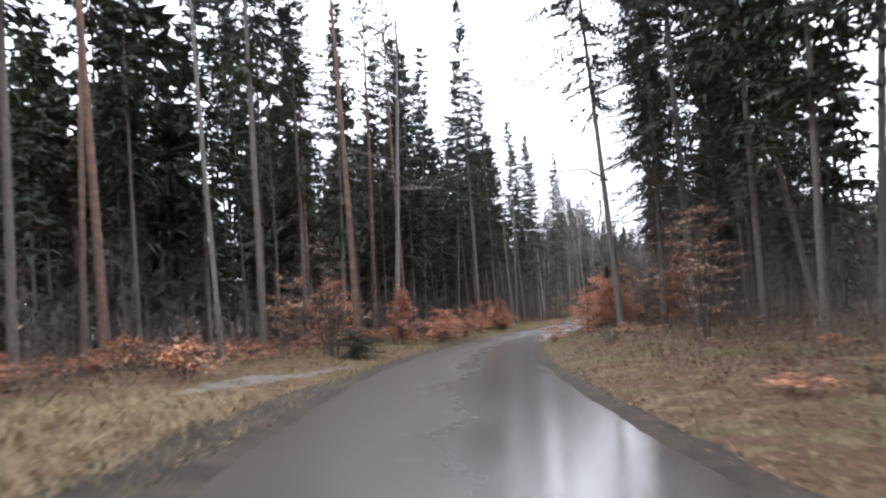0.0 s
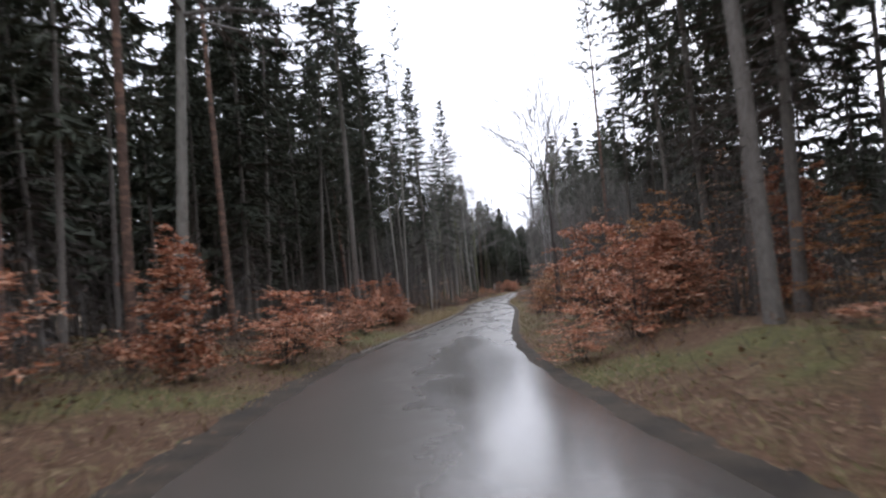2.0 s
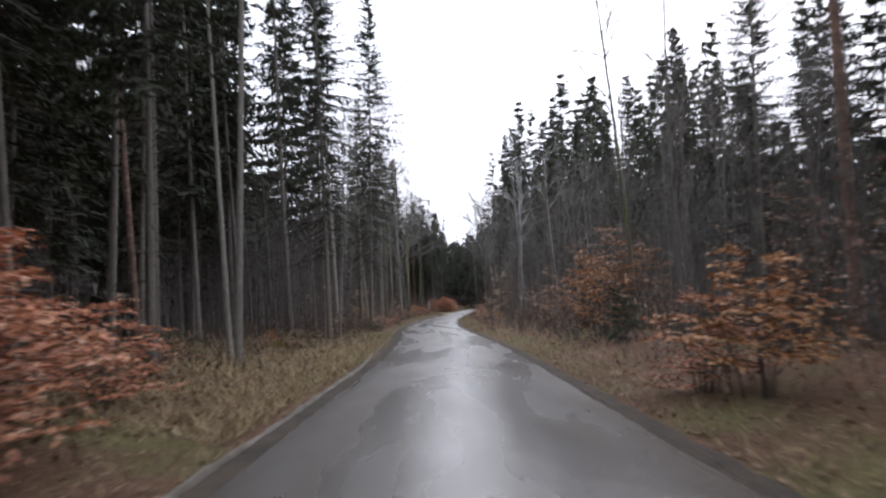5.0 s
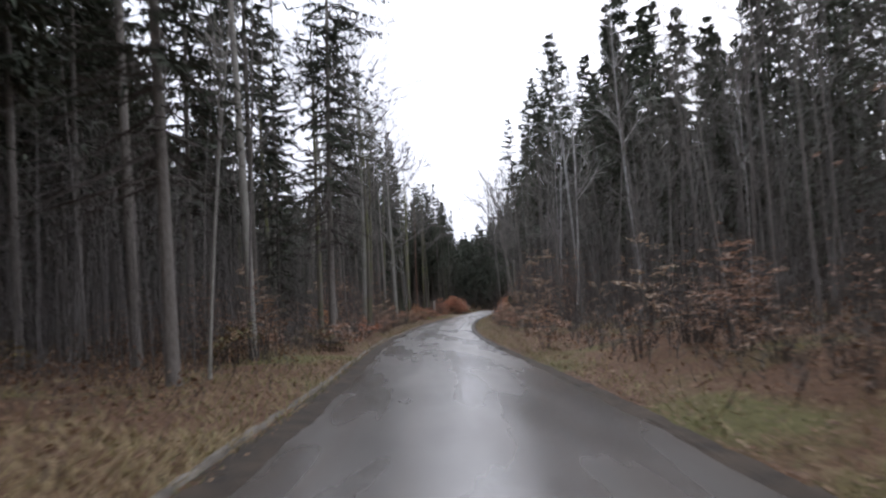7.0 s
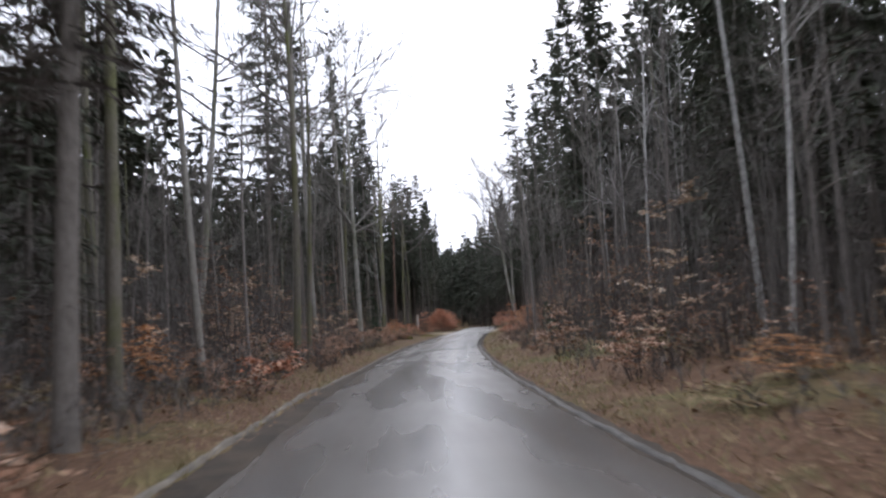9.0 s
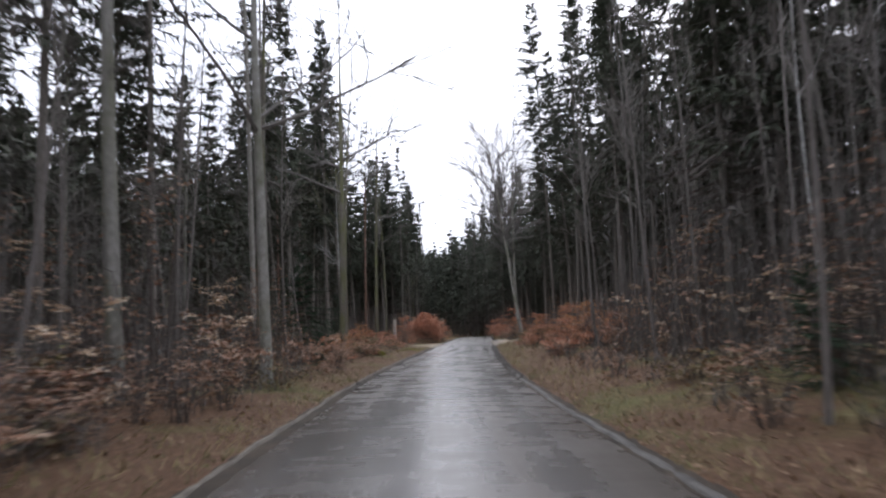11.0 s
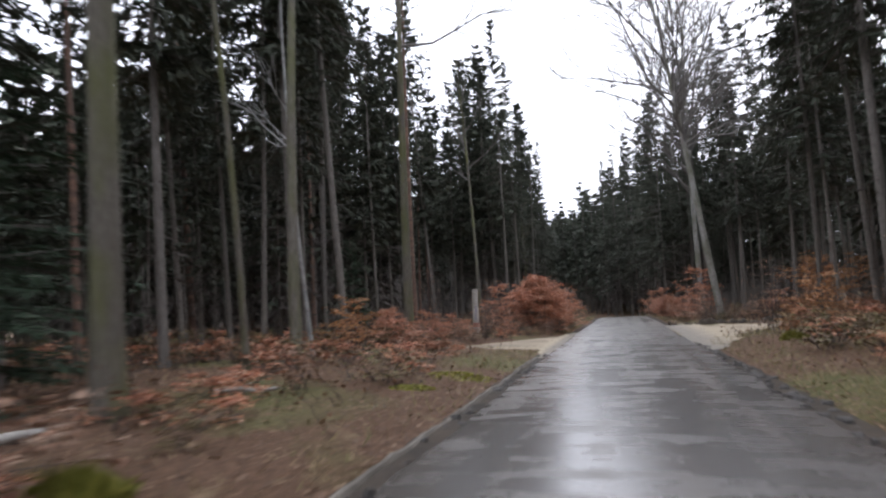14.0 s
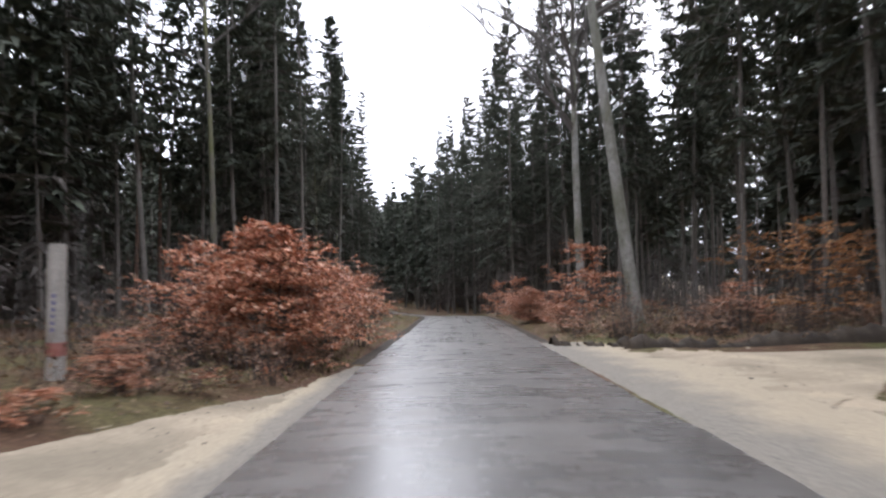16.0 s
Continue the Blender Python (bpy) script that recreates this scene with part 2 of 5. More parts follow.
def apron_material():
    """Grey grit near the asphalt, fading into pale sand; its map runs across the apron (x)."""
    m, n, l, b = material("gravel_to_sand", 0.8, spec=0.3)
    v, cut, at = coords(n, l, (1, 1, 1)), n.new("ShaderNodeSeparateXYZ"), n.new("ShaderNodeMath")
    fine, mid = noise_tex(n, l, v, 22.0, 6.0, 0.7), noise_tex(n, l, v, 1.4, 6.0, 0.65)
    l.new(coords(n, l, (1, 1, 1), "UV"), cut.inputs[0])
    at.operation = "MULTIPLY_ADD"
    at.inputs[1].default_value = 0.9
    l.new(mid, at.inputs[0])
    l.new(cut.outputs["X"], at.inputs[2])
    grit = ramp(n, l, fine, [(0.3, (0.15, 0.135, 0.115)), (0.65, (0.3, 0.265, 0.22))])
    sand = ramp(n, l, fine, [(0.3, (0.3, 0.25, 0.18)), (0.6, (0.46, 0.38, 0.275))])
    l.new(blend(n, l, ramp(n, l, at.outputs[0], [(0.65, (0.0,)), (1.25, (1.0,))]), grit, sand), b.inputs["Base Color"])
    bump(n, l, b, fine, 0.5, 0.015)
    return m


M_GROUND, M_ASPHALT, M_APRON = ground_material(), asphalt_material(), apron_material()
M_SAND = plain_material("pale_sand", (0.28, 0.233, 0.17), (0.53, 0.43, 0.31), 0.55, fine_scale=16.0)
M_PATCH = plain_material("patched_asphalt", (0.034, 0.03, 0.028), (0.08, 0.072, 0.066), 0.8, 0.6, 60.0)
M_DIRT = plain_material("wet_dirt", (0.028, 0.022, 0.017), (0.075, 0.056, 0.04), 1.6, 0.85)
M_KERB = plain_material("worn_kerb", (0.05, 0.046, 0.043), (0.12, 0.112, 0.104), 3.0, 0.6, 40.0)
M_LIP = plain_material("grey_dirt", (0.11, 0.096, 0.08), (0.23, 0.205, 0.17), 2.0, 0.8, 30.0)
M_STONE = plain_material("edge_stone", (0.06, 0.056, 0.052), (0.155, 0.145, 0.135), 4.0, 0.8)
M_POST = plain_material("weathered_wood", (0.4, 0.37, 0.33), (0.58, 0.55, 0.5), 2.0, 0.8)
M_MARK_RED = plain_material("faded_red_paint", (0.42, 0.16, 0.13), (0.5, 0.27, 0.23), 3.0, 0.7)
M_MARK_BLUE = plain_material("faded_blue_paint", (0.1, 0.09, 0.28), (0.22, 0.21, 0.36), 8.0, 0.7)


# ---- mesh helpers ----
class Shape:
    """Gathers corners and faces of one mesh."""

    def __init__(self):
        self.v, self.f, self.m, self.count, self.slot = [], [], [], 0, 0

    def add(self, verts, faces):
        self.m.extend([self.slot] * len(faces))
        self.v.append(np.asarray(verts, float))
        self.f.extend([tuple(int(i) + self.count for i in f) for f in faces])
        self.count += len(verts)

    def tube(self, points, radii, sides, cap=True):
        p = np.asarray(points, float)
        t = np.gradient(p, axis=0)
        t = t / np.linalg.norm(t, axis=1)[:, None]
        ref = np.where(np.abs(t[:, 2:3]) > 0.9, [[1.0, 0, 0]], [[0, 0, 1.0]])
        a = np.cross(t, ref)
        a = a / np.linalg.norm(a, axis=1)[:, None]
        b = np.cross(t, a)
        ang = np.arange(sides) * 2 * math.pi / sides
        ring = p[:, None] + np.asarray(radii, float)[:, None, None] * (np.cos(ang)[None, :, None] * a[:, None] + np.sin(ang)[None, :, None] * b[:, None])
        n, faces = len(p), []
        for i in range(n - 1):
            for j in range(sides):
                k = (j + 1) % sides
                faces.append((i * sides + j, i * sides + k, (i + 1) * sides + k, (i + 1) * sides + j))
        if cap:
            faces.append(tuple(range((n - 1) * sides, n * sides)))
        self.add(ring.reshape(-1, 3), faces)

    def kites(self, base, tip, width, side):
        """Thin four-cornered blades from base to tip, widest at two fifths; side: the way across."""
        n = len(base)
        mid = base + 0.4 * (tip - base)
        w = np.asarray(width).reshape(-1, 1) * side * 0.5
        v = np.stack([base, mid + w, tip, mid - w], 1).reshape(-1, 3)
        idx = np.arange(n)[:, None] * 4 + np.arange(4)[None]
        self.add(v, idx)

    def blades(self, base, tip, width, side):
        """Three-cornered blades, widest at the base."""
        w = np.asarray(width).reshape(-1, 1) * side * 0.5
        v = np.stack([base + w, tip, base - w], 1).reshape(-1, 3)
        self.add(v, np.arange(len(base))[:, None] * 3 + np.arange(3)[None])

    def stamp(self, other, m):
        """Adds a whole other shape, moved by the matrix m."""
        m = np.array(m)
        v = np.concatenate(other.v) @ m[:3, :3].T + m[:3, 3]
        self.v.append(v)
        c = self.count
        self.f.extend([tuple(i + c for i in f) for f in other.f])
        self.m.extend(other.m)
        self.count += len(v)

    def mesh(self, name, mat, smooth=False):
        me = bpy.data.meshes.new(name)
        me.from_pydata(np.concatenate(self.v).tolist(), [], self.f)
        for m in mat if isinstance(mat, list) else [mat]:
            me.materials.append(m)
        me.polygons.foreach_set("material_index", self.m)
        if smooth:
            me.polygons.foreach_set("use_smooth", [True] * len(me.polygons))
        me.update()
        return me


def child(name, me, parent, label=""):
    ob = new(name, me)
    ob.parent = parent
    return tagged(ob, label) if label else ob


def unit(v):
    return v / np.maximum(np.linalg.norm(v, axis=-1, keepdims=True), 1e-9)


# ---- ground ----
TRACKS = [  # near and far edge of the two sandy side tracks
    ([(-0.9, 34.4), (-2.0, 35.1), (-3.2, 35.2), (-4.4, 35.0), (-6.5, 33.6), (-12, 30.2), (-26, 24)], [(-0.8, 47.2), (-1.7, 43.8), (-2.6, 41.8), (-3.9, 38.8), (-6.5, 35.6), (-12, 31.9), (-26, 26)]),
    ([(2.7, 35.6), (3.5, 37.8), (5.0, 40.4), (7.5, 43.6), (12, 45.6), (30, 50)], [(2.8, 54.8), (3.6, 51.0), (5.0, 48.9), (8.0, 48.1), (13, 48.4), (30, 53)]),
]


def track_side(x, y):
    """Below 1 on a side track, 1 on its edge, and one more for each metre outside."""
    x, y = np.asarray(x, float), np.asarray(y, float)
    best = np.full(x.shape, 9.0)
    for low, high in TRACKS:
        ring = np.array(low + high[::-1], float)
        inside, far = np.zeros(x.shape, bool), np.full(x.shape, 9.0)
        for a, b in zip(ring, np.roll(ring, -1, 0)):
            e = b - a
            u = np.clip(((x - a[0]) * e[0] + (y - a[1]) * e[1]) / (e @ e), 0, 1)
            far = np.minimum(far, np.hypot(x - a[0] - u * e[0], y - a[1] - u * e[1]))
            if a[1] != b[1]:
                inside ^= ((a[1] > y) != (b[1] > y)) & (x < e[0] * (y - a[1]) / e[1] + a[0])
        best = np.minimum(best, np.where(inside, np.maximum(1 - far, 0), 1 + far))
    return best


def wave(x, y):
    return (np.sin(x * 0.71 + 1.3 * np.sin(y * 0.33)) + np.sin(y * 0.57 + 1.7 * np.sin(x * 0.41)) + 0.6 * np.sin(1.9 * x + 2.3 * y) + 0.5 * np.sin(2.9 * x - 1.7 * y)) / 3.1


def ground_z(x, y):
    x, y = np.asarray(x, float), np.asarray(y, float)
    d = np.abs(x - road_x(y)) - half_width(y)
    bank = np.interp(d, [-0.25, 0.0, 0.35, 0.9, 2.2, 6, 14], [-0.07, -0.035, -0.02, 0.08, 0.2, 0.28, 0.4])
    rough = np.clip((d - 0.3) / 2.5, 0, 1) * 0.11
    cut = np.clip((d - 2.1) / 0.9, 0, 1)
    bank = bank + np.where(x > road_x(y), 0.28 * cut * cut * (3 - 2 * cut) * np.clip((y + 96) / 8, 0, 1) * np.clip((27 - y) / 6, 0, 1), 0)
    flat = np.clip((track_side(x, y) - 0.85) / 0.6, 0, 1)
    return road_z(y) + bank * (0.25 + 0.75 * flat) + rough * wave(x, y) * (0.15 + 0.85 * flat)


def sheet(rows_y, offsets, height, lateral):
    """A grid of quads: a row for each y, a column for each way off the centre line."""
    x = np.stack([lateral(y, offsets) for y in rows_y])
    y = np.repeat(np.asarray(rows_y)[:, None], x.shape[1], 1)
    v = np.stack([x, y, height(x, y)], -1).reshape(-1, 3)
    c = x.shape[1]
    i = (np.arange(len(rows_y) - 1)[:, None] * c + np.arange(c - 1)[None]).ravel()
    return v, np.stack([i, i + 1, i + 1 + c, i + c], 1)


near = np.concatenate([np.arange(-16, -4, 0.6), np.arange(-4, 4.01, 0.35), np.arange(4.6, 16.1, 0.6)])
far_side = np.array([18, 21, 25, 30, 38, 50, 70, 110, 180, 320, 600])
offsets = np.concatenate([-far_side[::-1], near, far_side])
rows_y = np.concatenate([[-165, -150, -140, -132], np.arange(-126, 95, 0.7), np.arange(96, 140, 3), [150, 170, 200, 250, 320, 420, 560, 790]])
s = Shape()
s.add(*sheet(rows_y, offsets, ground_z, lambda y, o: road_x(y) + o))
ground = tagged(new("ground", s.mesh("ground", M_GROUND, True)), "forest floor of brown leaf litter, dry grass and moss", "ground", kind="structure")


def road_surface(x, y):
    u = (x - road_x(y)) / half_width(y)
    return road_z(y) + 0.035 * (1 - u * u) - 0.012 + 0.006 * wave(2.1 * x, 0.9 * y)


def road_lateral(y, u):
    edge = 0.022 * math.sin(1.9 * y) + 0.014 * math.sin(7.3 * y + 1) + 0.012 * math.sin(13.7 * y)
    return road_x(y) + half_width(y) * u + edge * np.sign(u) * (np.abs(u) > 0.98)


s = Shape()
u = np.linspace(-1, 1, 15)
s.add(*sheet(np.concatenate([np.arange(-128, 96, 0.4), np.arange(97, 170, 2)]), u, road_surface, road_lateral))
rim = s.v[0].reshape(-1, 15, 3)
for k, way in ((0, 1), (14, -1)):
    top = rim[:, k]
    low = top - [0, 0, 0.09]
    n = len(top)
    faces = [(i, i + 1, n + i + 1, n + i)[::way] for i in range(n - 1)]
    s.add(np.concatenate([top, low]), faces)
road_mesh = s.mesh("road", M_ASPHALT, True)
corner = np.concatenate(s.v)[[i for f in s.f for i in f]]
lane_map = np.stack([(corner[:, 0] - road_x(corner[:, 1])) / half_width(corner[:, 1]), corner[:, 1]], 1)
road_mesh.uv_layers.new(name="lane").data.foreach_set("uv", lane_map.ravel())
road = tagged(new("road", road_mesh), "narrow wet grey asphalt road through the forest", "road", kind="structure")


def gutter(side):
    s = Shape()
    w = np.array([-0.1, 0.0, 0.06, 0.12, 0.18, 0.23, 0.28, 0.34])
    wide = lambda y: np.interp(y, [-126, -104, -101, -98, -95, -74, -66, -50, -42, -20, -12, 90], [4.0, 4.0, 3.4, 2.4, 1.9, 1.6, 0.95, 0.95, 1.6, 1.6, 1.1, 1.0]) if side < 0 else np.interp(y, [-90, -80], [1.5, 1.0])
    lateral = lambda y, o: road_x(y) + side * (half_width(y) + wide(y) * o * (1 + 0.16 * math.sin(1.1 * y + side) + 0.12 * math.sin(4.1 * y) + 0.08 * math.sin(9.1 * y)) - 0.02)
    v, f = sheet(np.arange(-126, 90, 0.25), w, lambda x, y: ground_z(x, y) + np.where(np.abs(x - road_x(y)) > half_width(y) + 0.3 * wide(y), -0.02, 0.02) - 0.08 * np.clip((1.5 - track_side(x, y)) / 0.3, 0, 1), lateral)
    s.add(v, f if side > 0 else f[:, ::-1])
    return tagged(new("road_shoulder", s.mesh("road_shoulder", M_DIRT, True)), "dark wet dirt strip along the road edge", "road shoulder", kind="structure")


gutter(-1), gutter(1)


def edge_ridge(name, side, y0, y1, offsets, rise, mat, label, category, wobble, drift=lambda y: 0.0):
    """A low ridge that runs along the asphalt."""
    s = Shape()
    w = np.array(offsets)
    shift = lambda y: wobble * (math.sin(0.9 * y) + 0.7 * math.sin(3.7 * y) + 0.5 * math.sin(8.3 * y))
    up = lambda y: 1 + 0.25 * math.sin(1.3 * y) + 0.2 * math.sin(5.1 * y) + 0.15 * math.sin(11.9 * y)
    rows = np.arange(y0, y1, 0.22)
    x = np.stack([road_x(y) + side * (half_width(y) + w + shift(y) + drift(y)) for y in rows])
    yy = np.repeat(rows[:, None], len(w), 1)
    z = ground_z(x, yy) + np.array(rise)[None] * np.array([up(y) for y in rows])[:, None]
    c = len(w)
    i = (np.arange(len(rows) - 1)[:, None] * c + np.arange(c - 1)[None]).ravel()
    f = np.stack([i, i + 1, i + 1 + c, i + c], 1)
    s.add(np.stack([x, yy, z], -1).reshape(-1, 3), f if side > 0 else f[:, ::-1])
    return tagged(new(name, s.mesh(name, mat, True)), label, category, kind="structure")


def pull_out():
    """A strip of pale grit and straw where the shoulder widens before the bend."""
    s = Shape()
    edge = lambda y: np.interp(y, [-101.4, -100.5, -99, -97, -94.5], [5.1, 4.8, 4.1, 3.5, 3.15])
    wide = lambda y: np.interp(y, [-101.4, -100.3, -97, -94.5], [0.3, 1.15, 0.6, 0.15]) * (1 + 0.14 * math.sin(1.7 * y) + 0.1 * math.sin(4.9 * y) + 0.08 * math.sin(11 * y))
    lateral = lambda y, k: road_x(y) - edge(y) - wide(y) * k - 0.06 * math.sin(5.3 * y) * (1 - k)
    k = np.linspace(0, 1, 8)
    v, f = sheet(np.arange(-101.4, -94.5, 0.25), k, lambda x, y: ground_z(x, y) + 0.03 * np.sin(math.pi * k) - 0.004, lateral)
    s.add(v, f[:, ::-1])
    return tagged(new("gravel_strip", s.mesh("gravel_strip", M_LIP, True)), "strip of pale grit beside the dark shoulder", "gravel", kind="structure")


pull_out()
edge_ridge("kerb", 1, -78.0, -27.0, [0.03, 0.05, 0.08, 0.11, 0.14, 0.18], [-0.03, 0.014, 0.026, 0.024, 0.014, -0.02], M_DIRT, "low dark dirt-covered kerb along the asphalt", "kerb", 0.02)
edge_ridge("kerb", 1, -26.9, 9.0, [0.03, 0.06, 0.1, 0.14, 0.18, 0.22], [-0.03, 0.03, 0.045, 0.04, 0.02, -0.02], M_KERB, "pale chipped low kerb along the asphalt", "kerb", 0.016)
edge_ridge("gravel_edge", -1, -76.0, 33.0, [0.0, 0.03, 0.06, 0.09, 0.13], [-0.03, 0.044, 0.056, 0.04, -0.03], M_LIP, "thin pale lip of grit beside the road", "gravel", 0.014,
           lambda y: np.interp(y, [-76, -52, -43, -18, -11, 33], [0.2, 0.24, 0.47, 0.46, 0.16, 0.16]))


def sand_track(low, high, label):
    s = Shape()
    a, b = np.array(low, float), np.array(high, float)
    t = np.linspace(0, len(a) - 1, 260)
    a, b = (np.stack([np.interp(t, np.arange(len(p)), p[:, k]) for k in (0, 1)], 1) for p in (a, b))
    u = np.linspace(-1, 1, 13)
    jag = (0.035 * np.sin(9 * t) + 0.03 * np.sin(23 * t + 1) + 0.022 * np.sin(57 * t) + 0.016 * np.sin(111 * t + 2))[:, None] * np.abs(u)[None] ** 6
    k = 0.5 + 0.5 * (u[None] + jag)
    xy = a[:, None] + (b - a)[:, None] * k[..., None]
    z = ground_z(xy[..., 0], xy[..., 1]) + 0.035 * (1 - np.abs(u)[None] ** 4) - 0.012
    z = z - 0.04 * np.clip((0.5 - np.abs(xy[..., 0] - road_x(xy[..., 1])) + half_width(xy[..., 1])) / 0.3, 0, 1)
    inside = np.abs(xy[..., 0] - road_x(xy[..., 1])) < half_width(xy[..., 1]) - 0.02
    z = np.where(inside, road_z(xy[..., 1]) - 0.05, z)
    v = np.concatenate([xy, z[..., None]], -1).reshape(-1, 3)
    i = (np.arange(len(t) - 1)[:, None] * 13 + np.arange(12)[None]).ravel()
    f = np.stack([i, i + 1, i + 14, i + 13], 1)
    s.add(v, f if low[1][0] > 0 else f[:, ::-1])
    tagged(new("sand_track", s.mesh("sand_track", M_SAND, True)), label, "track", kind="structure")


sand_track(*TRACKS[0], "pale sandy forest track joining the road")
sand_track(*TRACKS[1], "wide pale sandy forest track crossing the verge")


def gravel_apron(side, y0, y1, wide):
    """Grey grit between the asphalt and the sand of a side track."""
    s = Shape()
    w = np.array([-0.12, -0.08, -0.045, 0.03, 0.13, 0.3, 0.5, 0.68, 0.84, 1.0])
    ends = lambda y: max(0.12, math.sin(math.pi * (y - y0) / (y1 - y0))) ** 0.6
    lateral = lambda y, o: road_x(y) + side * (half_width(y) + wide * o * ends(y) * (1 + 0.1 * math.sin(1.3 * y) + 0.08 * math.sin(4.1 * y) + 0.07 * math.sin(9.7 * y) + 0.06 * math.sin(21 * y)))
    def top(x, y):
        d = np.abs(x - road_x(y)) - half_width(y)
        return ground_z(x, y) + np.interp(d, [-0.13, -0.085, -0.045, 0.0, 0.2], [-0.05, -0.02, 0.008, 0.018, 0.03]) - 0.006 * np.clip(d / wide, 0, 1) ** 2

    v, f = sheet(np.arange(y0, y1, 0.12), w, top, lateral)
    f = f if side > 0 else f[:, ::-1]
    s.add(v, f)
    me = s.mesh("gravel_apron", M_APRON, True)
    across = np.abs(v[:, 0] - road_x(v[:, 1])) - half_width(v[:, 1])
    me.uv_layers.new(name="lane").data.foreach_set("uv", np.stack([across / wide, v[:, 1]], 1)[f.ravel()].ravel())
    return tagged(new("gravel_apron", me), "grey gravel fading into the sand of a side track", "gravel", kind="structure")


gravel_apron(1, 33.5, 52.5, 2.0)
gravel_apron(-1, 32.5, 47.0, 0.55)


def track_bank(line, y_off, rise, label):
    """A low broken bank of dark earth where a side track is cut into the verge."""
    s, a = Shape(), np.array(line, float)
    t = np.linspace(0, len(a) - 1, 240)
    base = np.stack([np.interp(t, np.arange(len(a)), a[:, k]) for k in (0, 1)], 1)
    w, up = np.array([0.0, 0.08, 0.2, 0.42, 0.75]), np.array([-0.03, 0.5, 0.95, 0.8, -0.12])
    rough = (0.5 + 0.35 * np.sin(5.3 * t + 2) + 0.25 * np.sin(13 * t + 1) + 0.2 * np.sin(41 * t) + 0.12 * np.sin(97 * t))[:, None]
    x = base[:, :1] + 0.05 * np.sin(61 * t)[:, None] + 0 * w
    y = base[:, 1:] + y_off + w * (0.7 + 0.5 * rough)
    z = ground_z(x, y) + np.where(up > 0, rise * np.clip(rough, 0.0, 2), 1.0) * np.where(up > 0, up, 0.05 * np.sign(up))
    i = (np.arange(239)[:, None] * 5 + np.arange(4)[None]).ravel()
    f = np.stack([i, i + 1, i + 6, i + 5], 1)
    s.add(np.stack([x, y, z], -1).reshape(-1, 3), f[:, ::-1] if a[-1, 0] > a[0, 0] else f)
    return tagged(new("earth_bank", s.mesh("earth_bank", M_DIRT, True)), label, "bank", kind="structure")


track_bank(TRACKS[1][1][1:], 0.05, 0.24, "low dark earth bank along the wide sandy track")


# ---- trees ----
def trunk_line(rng, height, lean=0.0, bend=0.15, n=13):
    z = np.linspace(0, 1, n) ** 1.0 * height
    k = z / height
    a = rng.uniform(0, 6.28)
    x = bend * np.sin(k * 3.0 + a) - bend * math.sin(a) + lean * k * height
    y = bend * np.cos(k * 2.4 + a) - bend * math.cos(a)
    return np.stack([x, y, z], 1)


def along(line, z):
    return np.stack([np.interp(z, line[:, 2], line[:, k]) for k in range(3)], -1)


def taper(radius, k, power=0.8):
    return radius * (np.maximum(1 - k, 0.02) ** power * 0.82 + 0.22 * np.exp(-k * 60))


